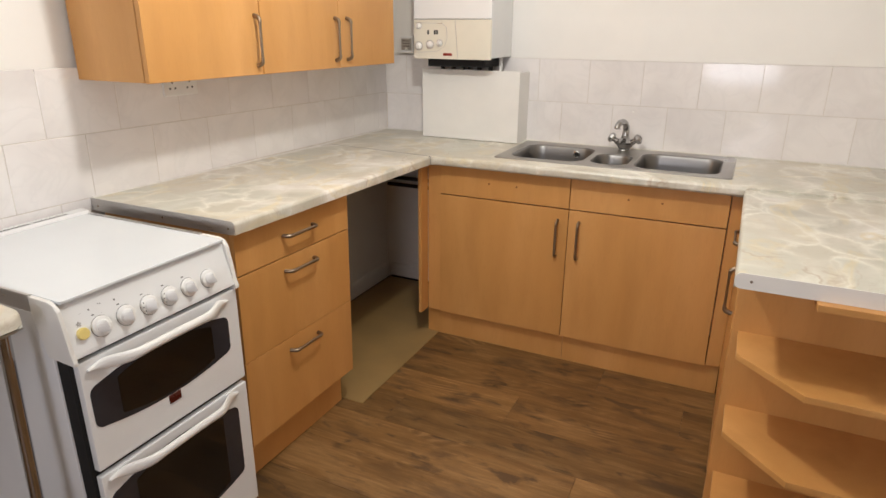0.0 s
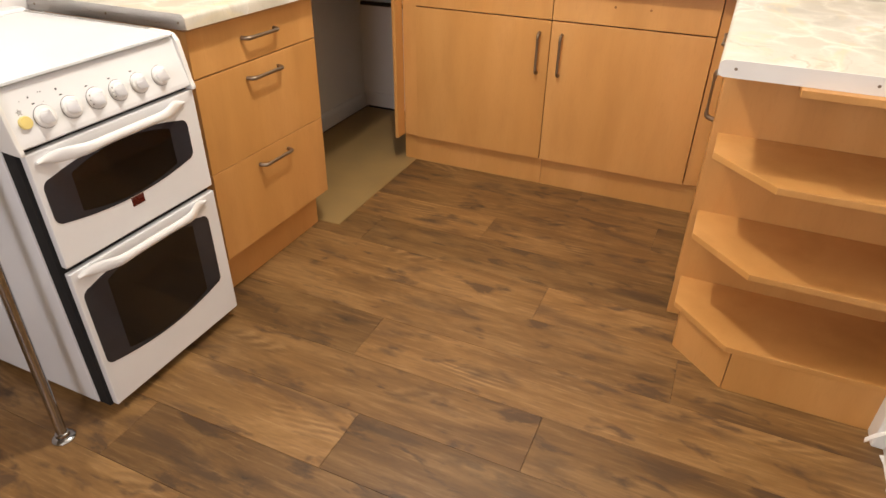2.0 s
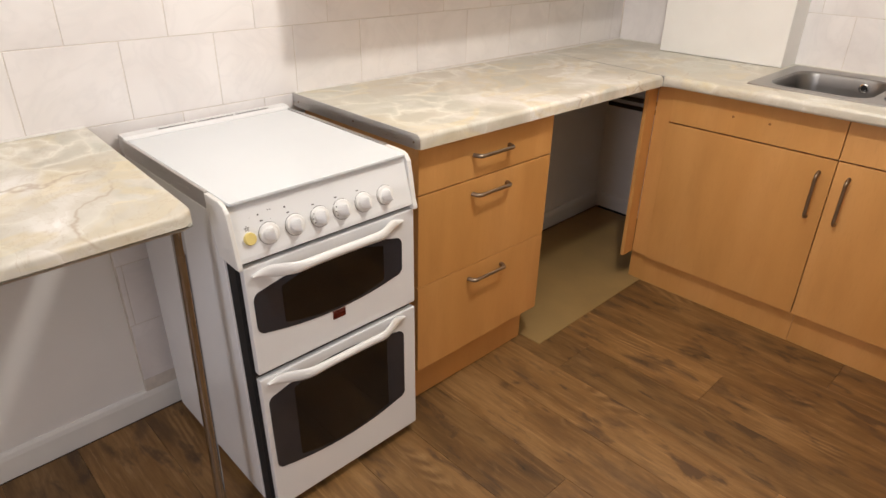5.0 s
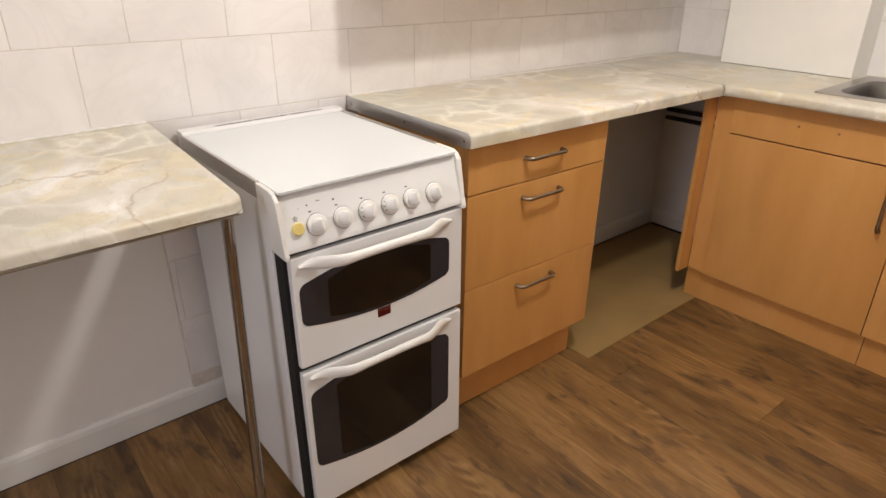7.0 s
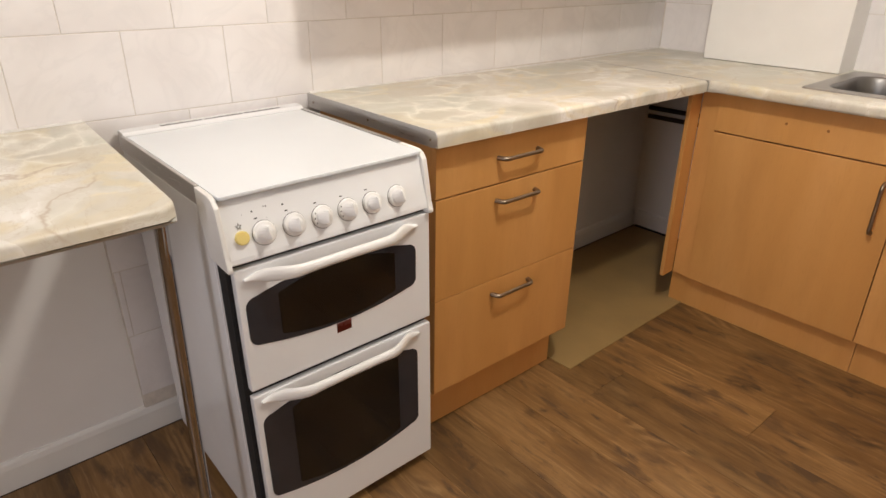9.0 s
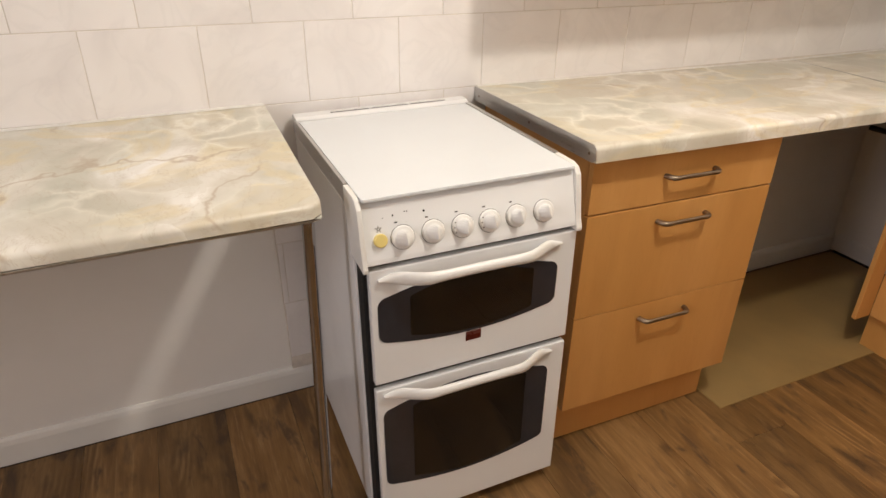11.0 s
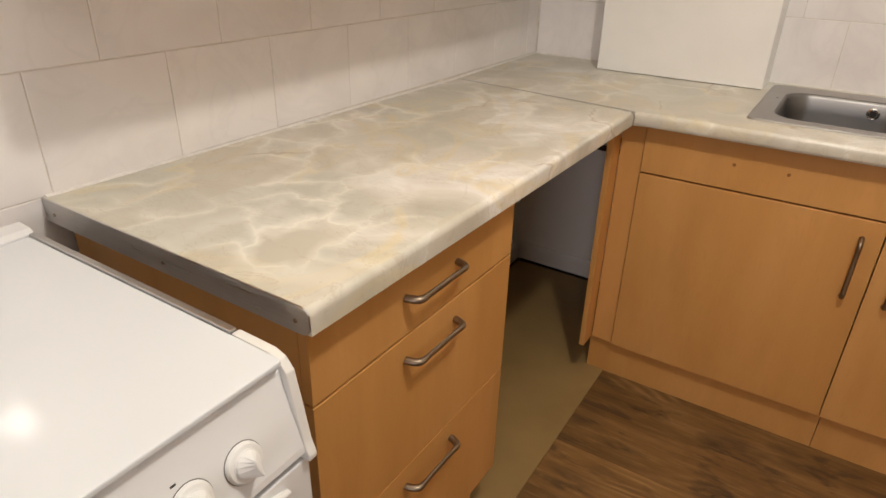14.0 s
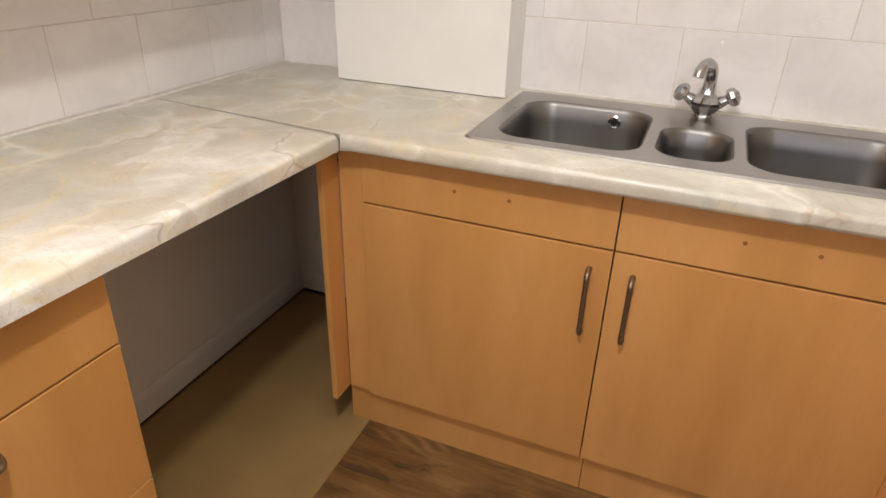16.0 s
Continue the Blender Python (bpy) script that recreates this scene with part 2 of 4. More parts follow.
# Darker copy of the rim steel; the bowls' shade is in the colour.
SHADED_STEEL = mat_brushed("shaded_bowl_steel", (0.235, 0.228, 0.222), 0.36, (1.6, 1.6, 0.3))
CHROME = mat_brushed("chrome", (0.47, 0.465, 0.465), 0.10, (8, 8, 8))
NICKEL = mat_brushed("brushed_nickel", (0.30, 0.235, 0.172), 0.42, (30, 30, 30))
TRIM = mat_brushed("dull_aluminium", (0.60, 0.59, 0.58), 0.33, (2, 50, 50))
MAT_BEIGE = mat_plain("beige_lino", (0.33, 0.215, 0.082), 0.55, 0, 7, 0.12, 0.08)
COPPER = mat_plain("dark_pipe", (0.03, 0.02, 0.016), 0.5, 0, 20, 0.2, 0)
SEAL = mat_plain("white_sealant", (0.80, 0.78, 0.74), 0.5, 0, 40, 0.1, 0.05)
RIM = mat_plain("grey_print", (0.22, 0.21, 0.20), 0.5, 0, 30, 0.1, 0)
HOLE = mat_plain("drilled_hole", (0.30, 0.13, 0.04), 0.8, 0, 60, 0.2, 0)
PRINT = mat_plain("black_print", (0.03, 0.03, 0.03), 0.5, 0, 30, 0.1, 0)
SUBFLOOR = mat_plain("dark_joint", (0.025, 0.014, 0.008), 0.7, 0, 20, 0.2, 0)


# ---- helpers for things ----
def put(bm, name, mat):
    me = bpy.data.meshes.new(name)
    bmesh.ops.recalc_face_normals(bm, faces=bm.faces)
    bm.to_mesh(me)
    bm.free()
    me.materials.append(mat)
    return me


def smooth(me, limit=40):
    for p in me.polygons:
        p.use_smooth = True
    bm = bmesh.new()
    bm.from_mesh(me)
    for e in bm.edges:
        if len(e.link_faces) == 2 and e.calc_face_angle(0) > radians(limit):
            e.smooth = False
    bm.to_mesh(me)
    bm.free()


def thing(name, at, label, category, group="", kind=""):
    ob = new(name)
    ob.empty_display_size = 0.05
    ob.location = at
    return tagged(ob, label, category, group, kind)


def part(name, bm, mat, parent=None, label="", soft=False):
    me = put(bm, name, mat)
    if soft:
        smooth(me)
    ob = new(name, me)
    if parent is not None:
        ob.parent = parent
        if parent.type == "EMPTY":
            ob.matrix_parent_inverse = Matrix.Translation(-Vector(parent.location))
    if label:
        ob["label"] = label
    return ob


def box(lo, hi, bev=0.0, seg=1, bm=None):
    b = bmesh.new()
    r = bmesh.ops.create_cube(b, size=1)
    lo, hi = Vector(lo), Vector(hi)
    for v in r["verts"]:
        v.co = Vector((lo[i] if v.co[i] < 0 else hi[i] for i in range(3)))
    if bev:
        bmesh.ops.bevel(b, geom=list(b.edges), offset=bev, segments=seg, affect="EDGES", profile=0.6)
    return join(bm, b)


def join(bm, other):
    if bm is None:
        return other
    me = bpy.data.meshes.new("tmp")
    other.to_mesh(me)
    other.free()
    bm.from_mesh(me)
    bpy.data.meshes.remove(me)
    return bm


def prism(poly, z0, z1, bev=0.0, seg=2, bm=None, axis="z"):
    """A polygon in the plane across the axis, drawn out from z0 to z1."""
    b = bmesh.new()
    order = {"z": lambda u, v, w: (u, v, w), "x": lambda u, v, w: (w, u, v), "y": lambda u, v, w: (u, w, v)}[axis]
    vs = [b.verts.new(order(u, v, z0)) for u, v in poly]
    f = b.faces.new(vs)
    r = bmesh.ops.extrude_face_region(b, geom=[f])
    d = Vector(order(0, 0, z1 - z0))
    for v in r["geom"]:
        if isinstance(v, bmesh.types.BMVert):
            v.co += d
    if bev:
        bmesh.ops.bevel(b, geom=list(b.edges), offset=bev, segments=seg, affect="EDGES", profile=0.6)
    return join(bm, b)


def turned(at, axis, profile, n=24, bm=None):
    """A body of revolution: profile of (radius, height) along axis from at."""
    b = bmesh.new()
    axis = Vector(axis).normalized()
    q = axis.to_track_quat("Z", "Y").to_matrix()
    rings = []
    for r, h in profile:
        rings.append([b.verts.new(Vector(at) + q @ Vector((r * math.cos(2 * math.pi * i / n), r * math.sin(2 * math.pi * i / n), h))) for i in range(n)])
    for a, c in zip(rings, rings[1:]):
        for i in range(n):
            b.faces.new((a[i], a[(i + 1) % n], c[(i + 1) % n], c[i]))
    b.faces.new(rings[0])
    b.faces.new(rings[-1])
    return join(bm, b)


def sweep(points, sizes, side, n=10, bm=None):
    """A rod along points; sizes gives (half width along side, half thickness) at each."""
    b = bmesh.new()
    pts = [Vector(p) for p in points]
    side = Vector(side).normalized()
    rings = []
    for i, p in enumerate(pts):
        d = (pts[min(i + 1, len(pts) - 1)] - pts[max(i - 1, 0)]).normalized()
        up = d.cross(side).normalized()
        w, h = sizes[i] if isinstance(sizes, list) else sizes
        rings.append([b.verts.new(p + side * (w * math.cos(2 * math.pi * k / n)) + up * (h * math.sin(2 * math.pi * k / n))) for k in range(n)])
    for a, c in zip(rings, rings[1:]):
        for k in range(n):
            b.faces.new((a[k], a[(k + 1) % n], c[(k + 1) % n], c[k]))
    b.faces.new(rings[0])
    b.faces.new(rings[-1])
    return join(bm, b)


def rounded(x0, y0, x1, y1, r, n=6):
    pts = []
    for cx, cy, a in ((x1 - r, y1 - r, 0), (x0 + r, y1 - r, 90), (x0 + r, y0 + r, 180), (x1 - r, y0 + r, 270)):
        for i in range(n + 1):
            t = radians(a + 90 * i / n)
            pts.append((cx + r * math.cos(t), cy + r * math.sin(t)))
    return pts


def slab(outer, holes, z0, z1, front=None, bev=0.012):
    """A plate with holes; edges for which front(co) holds at both ends are rounded over."""
    b = bmesh.new()
    for z in (z0, z1):
        edges = []
        for loop in (outer, *holes):
            vs = [b.verts.new((x, y, z)) for x, y in loop]
            edges += [b.edges.new((vs[i], vs[(i + 1) % len(vs)])) for i in range(len(vs))]
        bmesh.ops.triangle_fill(b, edges=edges, use_beauty=True)
    b.verts.ensure_lookup_table()
    total = len(b.verts) // 2
    start = 0
    for loop in (outer, *holes):
        k = len(loop)
        for i in range(k):
            j = (i + 1) % k
            b.faces.new((b.verts[start + i], b.verts[start + j], b.verts[total + start + j], b.verts[total + start + i]))
        start += k
    if front:
        chosen = [e for e in b.edges if abs(e.verts[0].co.z - e.verts[1].co.z) < 1e-5 and front(e.verts[0].co) and front(e.verts[1].co)]
        bmesh.ops.bevel(b, geom=chosen, offset=bev, segments=4, affect="EDGES", profile=0.5)
    return b


def bow_handle(parent, centre, along, out, half=0.074, label="brushed nickel bow handle", rise=0.024):
    """A bow handle with flattened, splayed feet, along one axis and standing out from its front."""
    c, a, o = Vector(centre), Vector(along), Vector(out)
    side = a.cross(o)
    pts, sizes = [], []
    for i in range(33):
        t = math.sin(math.pi / 2 * (-1 + 2 * i / 32))
        u = abs(t)
        pts.append(c + a * (half * t) + o * (0.001 + rise * (1 - u ** 16)))
        flare = min(1.0, max(0.0, (u - 0.55) / 0.38))
        flare = flare * flare * (3 - 2 * flare)
        sizes.append((0.0056 + 0.0008 * flare, 0.0040 + 0.0036 * flare))
    bm = sweep(pts, sizes, side, 12)
    return part("handle", bm, NICKEL, parent, label, soft=True)


# ---- large structure ----
def wall(name, lo, hi, mat, label):
    ob = new(name, put(box(lo, hi), name, mat))
    return tagged(ob, label, "wall", kind="structure")


wall_left = wall("wall_left", (XL - 0.17, YF - 0.15, 0), (XL - 0.018, YB + 0.2, ZC), PAINT, "off-white painted plaster wall behind the cooker run")
wall_back = wall("wall_back", (XL - 0.018, YB + 0.007, 0), (XR, YB + 0.2, ZC), PAINT, "off-white painted plaster wall behind the sink")
wall_right = wall("wall_right", (XR, YN, 0), (XR + 0.15, YB + 0.2, ZC), UNSEEN, "unseen plaster side wall, toned down to cut bounced light")
wall_far = wall("wall_far", (XO, YF - 0.15, 0), (XO + 0.15, YN + 0.15, ZC), UNSEEN, "unseen plaster wall of the open part, toned down to cut bounced light")
wall_return = wall("wall_return", (XR + 0.15, YN, 0), (XO, YN + 0.15, ZC), UNSEEN, "unseen plaster return wall, toned down to cut bounced light")
fw = box((XL - 0.018, YF - 0.15, 0), (WINDOW[0], YF, ZC))
box((WINDOW[1], YF - 0.15, 0), (XO, YF, ZC), bm=fw)
box((WINDOW[0], YF - 0.15, 0), (WINDOW[1], YF, WINDOW[2]), bm=fw)
box((WINDOW[0], YF - 0.15, WINDOW[3]), (WINDOW[1], YF, ZC), bm=fw)
wall_front = tagged(new("wall_front", put(fw, "wall_front", UNSEEN)), "unseen plaster end wall with a window, toned down to cut bounced light", "wall", kind="structure")
window_1 = thing("window_1", ((WINDOW[0] + WINDOW[1]) / 2, YF - 0.1, WINDOW[2]), "white-framed window in the end wall", "window", kind="structure")
wf = box((WINDOW[0], YF - 0.12, WINDOW[2]), (WINDOW[0] + 0.04, YF - 0.06, WINDOW[3]))
box((WINDOW[1] - 0.04, YF - 0.12, WINDOW[2]), (WINDOW[1], YF - 0.06, WINDOW[3]), bm=wf)
box((WINDOW[0] + 0.04, YF - 0.12, WINDOW[2]), (WINDOW[1] - 0.04, YF - 0.06, WINDOW[2] + 0.04), bm=wf)
box((WINDOW[0] + 0.04, YF - 0.12, WINDOW[3] - 0.04), (WINDOW[1] - 0.04, YF - 0.06, WINDOW[3]), bm=wf)
part("window_frame", wf, GLOSS, window_1)
plaster_step = wall("wall_step", (-0.822, YB - 0.002, 1.292), (XR, YB + 0.007, ZC), PAINT, "thicker plaster coat above the sink tiles")
tagged(new("ceiling", put(box((XL - 0.16, YF - 0.15, ZC), (XO + 0.15, YB + 0.2, ZC + 0.1)), "ceiling", PAINT)), "plain white painted ceiling", "ceiling", kind="structure")
floor = tagged(new("floor", put(box((XL - 0.16, YF - 0.15, -0.12), (XO + 0.15, YB + 0.2, -0.004)), "floor", SUBFLOOR)), "oak-effect vinyl plank floor with dark knots", "floor", kind="structure")


def baseboard(name, poly_axis, run0, run1, face, sign, h, label):
    """A moulded skirting board with a rounded top; it runs along y or x."""
    prof = [(0, 0), (0.013, 0), (0.013, h - 0.022), (0.010, h - 0.008), (0.005, h), (0, h)]
    prof = [(face + sign * u, v) for u, v in prof]
    if poly_axis == "y":
        bm = prism(prof, run0, run1, axis="y")
    else:
        bm = prism(prof, run0, run1, axis="x")
    return tagged(new(name, put(bm, name, GLOSS)), label, "skirting", kind="structure")


baseboard("baseboard", "y", YF, YB, XL - 0.018, 1, 0.088, "white gloss-painted skirting along the tiled wall")
gap_skirting = baseboard("baseboard", "x", XL + 0.012, -1.04, YB + 0.007, -1, 0.088, "white gloss-painted skirting in the appliance gap")
# Black strip on the board's foot draws the shaded gap below it.
part("shadow_gap", box((XL + 0.012, YB - 0.0065, 0.0), (-1.06, YB - 0.0062, 0.011)), BLACK, gap_skirting, "black strip for the shaded gap below the skirting")
baseboard("baseboard", "y", YN, 1.70, XR, -1, 0.11, "scuffed white skirting with a ragged lower edge")

# ceiling light that the sharp shadows come from
ceiling_light = thing("pendant_light", (LAMP[0], LAMP[1], ZC), "white pendant light with a bare bulb on a cord", "pendant light")
part("rose", turned((LAMP[0], LAMP[1], ZC - 0.03), (0, 0, 1), [(0.03, 0), (0.045, 0.008), (0.045, 0.03)], 24), PLASTIC, ceiling_light)
part("cord", turned((LAMP[0], LAMP[1], LAMP[2] + 0.10), (0, 0, 1), [(0.003, 0), (0.003, ZC - 0.03 - LAMP[2] - 0.10)], 8), PLASTIC, ceiling_light)
part("holder", turned((LAMP[0], LAMP[1], LAMP[2] + 0.045), (0, 0, 1), [(0.016, 0), (0.019, 0.01), (0.019, 0.045), (0.008, 0.056)], 16), PLASTIC, ceiling_light)

# ---- worktops ----
JOINT = [(XL, 2.762), (-1.062, 2.705)]
left_front = -1.062


def worktop(name, bm, label):
    ob = part(name, bm, WORKTOP, soft=True)
    return tagged(ob, label, "worktop")


FALL = 0.018                                             # the old worktop drops towards the corner


def fallen(bm):
    for v in bm.verts:
        v.co.z += FALL * max(0.0, 2.70 - v.co.y)
    return bm


top_drawers = worktop("worktop", fallen(slab([(XL, 1.497), (left_front, 1.497), (left_front, 2.703), (XL, 2.760)], [], ZU, ZT,
        lambda c: abs(c.x - left_front) < 1e-4)), "cream marble-effect laminate worktop over the drawer unit")
SX0, SX1, SY0, SY1 = -0.808, 0.160, 2.808, 3.285
sink_front = 2.703
worktop("worktop", slab([(XL, 2.764), (left_front + 0.002, 2.707), (left_front + 0.004, sink_front), (0.206, sink_front), (XR, sink_front), (XR, YB), (XL, YB)],
        [rounded(SX0 + 0.02, SY0 + 0.02, SX1 - 0.02, SY1 - 0.02, 0.03, 3)], ZU, ZT,
        lambda c: abs(c.y - sink_front) < 1e-4 and c.x < 0.21), "cream marble-effect laminate worktop holding the steel sink")
top_shelves = worktop("worktop", slab([(0.204, 1.792), (XR, 1.792), (XR, sink_front - 0.003), (0.204, sink_front - 0.003)], [], ZU - 0.006, ZT - 0.007,
        lambda c: abs(c.x - 0.204) < 1e-4), "cream marble-effect laminate worktop beside the open shelves")
joint_strip = part("joint_strip", prism([(XL, 2.7605), (left_front + 0.003, 2.7035), (left_front + 0.003, 2.7065), (XL, 2.7635)], ZU + 0.004, ZT + 0.0006), TRIM)
tagged(joint_strip, "thin worn metal strip in the worktop corner joint", "joint strip")


def end_trim(name, parent, poly, y0, y1, mat, label, screws):
    ob = part(name, fallen(prism(poly, y0, y1, axis="y")) if mat is TRIM else prism(poly, y0, y1, axis="y"), mat, parent, label)
    for x, z in screws:
        part("screw", turned((x, min(y0, y1), z), (0, -1, 0), [(0.0036, 0), (0.003, 0.0012)], 10), NICKEL, ob)
    return ob


def round_end(x0, x1, z0, z1, r=0.014):
    pts = [(x0, z0)]
    for a in range(0, 91, 18):
        pts.append((x1 - r + r * math.sin(radians(a)), z0 + r - r * math.cos(radians(a))))
    for a in range(0, 91, 18):
        pts.append((x1 - r + r * math.cos(radians(a)), z1 - r + r * math.sin(radians(a))))
    return pts + [(x0, z1)]


end_trim("edge_trim", top_drawers, round_end(XL, left_front, ZU - 0.001, ZT + 0.001), 1.4945, 1.4970, TRIM, "dull aluminium end strip screwed to the worktop",
         [(-1.085, 0.893), (-1.34, 0.893), (-1.62, 0.893)])
end_trim("edge_trim", top_shelves, [(XR, ZU - 0.007), (XR, ZT - 0.006)] + [(0.408 - x, z) for x, z in reversed(round_end(-0.2, 0.204, ZU - 0.007, ZT - 0.006))][1:-1], 1.789, 1.792, GLOSS,
         "white plastic end strip on the worktop edge", [(0.240, 0.868), (0.517, 0.868)])

# worktop that leans a little to the front on its leg
breakfast = slab([(XL, -0.9), (-1.050, -0.9), (-1.050, 0.884), (-1.066, 0.904), (XL, 0.904)], [], 0, 0.038,
                 lambda c: c.x > -1.0665 and abs(c.x - XL) > 0.1, 0.011)
for v in breakfast.verts:
    v.co.z += 0.853 + 0.0315 * (-1.05 - v.co.x) / 0.6
worktop("worktop", breakfast, "cream marble-effect breakfast worktop on a chrome leg")
leg = thing("support_post", (-1.104, 0.857, 0), "slim chrome support post with a round floor flange", "support post")
part("pole", turned((-1.104, 0.857, 0.006), (0, 0.033, 1), [(0.0125, 0), (0.0125, 0.849)], 18), CHROME, leg, soft=True)
part("flange", turned((-1.104, 0.857, 0.0), (0, 0, 1), [(0.028, 0), (0.028, 0.003), (0.024, 0.007), (0.0165, 0.009), (0.016, 0.02), (0.0125, 0.022)], 24), CHROME, leg, soft=True)


# ---- fitted units ----
def front(parent, name, lo, hi, label=""):
    return part(name, box(lo, hi, 0.0016, 2), BEECH, parent, label)


# drawer unit
dx, dy0, dy1 = -1.093, 1.505, 2.078
drawers = thing("drawer_unit", (-1.35, 1.79, 0.0), "beech-laminate drawer unit with three drawers and bow handles", "drawer unit")
part("body", box((XL + 0.02, dy0 + 0.002, 0.15), (dx - 0.0205, dy1 - 0.002, ZU + 0.006), 0.001), BEECH, drawers)
part("plinth", box((dx - 0.066, dy0 + 0.003, 0.0), (dx - 0.05, dy1 - 0.016, 0.148), 0.001), BEECH, drawers)
for z0, z1, zh in ((0.7325, 0.861, 0.803), (0.4470, 0.7285, 0.685), (0.150, 0.4450, 0.402)):
    d = front(drawers, "drawer", (dx - 0.018, dy0, z0), (dx, dy1, z1))
    bow_handle(d, (dx, 1.790, zh), (0, 1, 0), (1, 0, 0), 0.076)
drawers.rotation_euler = (radians(-0.9), 0, 0)

# sink unit
fy = 2.752
sink_unit = thing("sink_unit", (-0.43, 3.0, 0), "beech-laminate sink unit with two doors and dummy drawer fronts", "sink unit")
body = box((-1.034, fy + 0.02, 0.13), (-1.018, YB - 0.03, ZU - 0.0005))
box((0.148, fy + 0.02, 0.13), (0.164, YB - 0.03, ZU - 0.0005), bm=body)
box((-1.018, fy + 0.02, 0.13), (0.148, YB - 0.03, 0.146), bm=body)
part("body", body, BEECH, sink_unit)
part("plinth", box((-1.110, fy + 0.026, 0), (-0.432, fy + 0.041, 0.128), 0.001), BEECH, sink_unit)
part("plinth", box((-0.4305, fy + 0.026, 0), (0.222, fy + 0.041, 0.128), 0.001), BEECH, sink_unit)
for x0, x1, xh, holes in ((-1.034, -0.4405, -0.484, (-0.800, -0.673)), (-0.4375, 0.166, -0.393, (-0.203, -0.074))):
    f = front(sink_unit, "drawer_front", (x0, fy, 0.7185), (x1, fy + 0.018, 0.850))
    for hx in holes:
        part("screw_hole", turned((hx, fy - 0.0006, 0.786), (0, 1, 0), [(0.0046, 0), (0.0046, 0.001)], 12), HOLE, f, "bare screw hole where a handle was")
    d = front(sink_unit, "door", (x0, fy, 0.130), (x1, fy + 0.018, 0.7135))
    bow_handle(d, (xh, fy, 0.585), (0, 0, 1), (0, -1, 0), 0.080)

corner_post = thing("corner_post", (-1.08, 2.74, 0.13), "beech-laminate corner filler post at the appliance gap", "corner post")
part("panel", box((-1.118, 2.690, 0.132), (-1.102, 2.7600, ZU - 0.0005), 0.0012), BEECH, corner_post)
part("panel", box((-1.1012, 2.760, 0.132), (-1.0365, 2.775, ZU - 0.0005), 0.0012), BEECH, corner_post)
corner_post2 = thing("corner_post", (0.19, 2.76, 0.13), "beech-laminate corner filler post beside the sink unit", "corner post")
part("panel", box((0.169, 2.762, 0.132), (0.222, 2.777, ZU - 0.0005), 0.0012), BEECH, corner_post2)
part("panel", box((0.2225, 2.690, 0.132), (0.238, 2.775, ZU - 0.0075), 0.0012), BEECH, corner_post2)

# unit along the right wall
rx = 0.222
side_unit = thing("base_unit", (0.5, 2.38, 0), "beech-laminate base unit with a drawer and a door", "base unit")
part("body", box((rx + 0.02, 2.066, 0.13), (XR - 0.02, 2.684, ZU - 0.0075), 0.001), BEECH, side_unit)
part("plinth", box((rx + 0.045, 1.90, 0), (rx + 0.06, 2.774, 0.128), 0.001), BEECH, side_unit)
f = front(side_unit, "drawer", (rx, 2.066, 0.7175), (rx + 0.018, 2.686, 0.846))
bow_handle(f, (rx, 2.40, 0.792), (0, 1, 0), (-1, 0, 0), 0.076)
f = front(side_unit, "door", (rx, 2.066, 0.130), (rx + 0.018, 2.686, 0.7145))
bow_handle(f, (rx, 2.22, 0.675), (0, 0, 1), (-1, 0, 0), 0.074)

# open end shelves
shelf_unit = thing("open_shelf_unit", (0.5, 1.9, 0), "open beech end unit with three canted shelves", "shelf unit")
part("back_panel", box((rx + 0.002, 2.046, 0.0), (XR - 0.012, 2.062, ZU - 0.0075), 0.001), BEECH, shelf_unit)
part("side_panel", box((XR - 0.018, 1.79, 0.0), (XR - 0.001, 2.045, ZU - 0.0075), 0.001), BEECH, shelf_unit)
canted = [(rx + 0.0175, 2.0455), (rx + 0.0175, 1.898), (0.390, 1.744), (XR - 0.0185, 1.744), (XR - 0.0185, 2.0455)]
for z in (0.150, 0.386, 0.627):
    part("shelf", prism(canted, z - 0.018, z, 0.0015, 2), BEECH, shelf_unit)
part("top_rail", prism([(0.378, 1.765), (XR - 0.0185, 1.765), (XR - 0.0185, 1.83), (0.378, 1.83)], 0.831, ZU - 0.0075, 0.0012), BEECH, shelf_unit)
part("plinth", box((0.262, 1.8955, 0.0), (0.276, 2.0455, 0.1315), 0.001), BEECH, shelf_unit)
part("plinth", prism([(0.262, 1.884), (0.262 + 0.011, 1.895), (0.412, 1.763), (0.408, 1.749)], 0.0, 0.1315), BEECH, shelf_unit)
part("plinth", box((0.4105, 1.7475, 0), (XR - 0.02, 1.7635, 0.1315), 0.001), BEECH, shelf_unit)

# wall cupboards
wx, wz0, wz1 = -1.352, 1.272, 1.992


def wall_unit(y0, y1, doors, label):
    u = thing("wall_cupboard", (-1.5, (y0 + y1) / 2, wz0), label, "wall cupboard", "wall cupboards")
    part("body", box((XL + 0.001, y0, wz0 + 0.001), (wx - 0.0195, y1, wz1 - 0.001), 0.0012), BEECH, u)
    for a, c, h in doors:
        d = front(u, "door", (wx - 0.018, a + 0.0015, wz0), (wx, c - 0.0015, wz1))
        bow_handle(d, (wx, h, 1.382), (0, 0, 1), (1, 0, 0), 0.080)
    return u


wall_unit(1.527, 2.003, [(1.527, 2.003, 1.975)], "beech-laminate wall cupboard with a single door")
wall_unit(2.005, 2.906, [(2.005, 2.464, 2.434), (2.464, 2.906, 2.517)], "beech-laminate wall cupboard with a pair of doors")

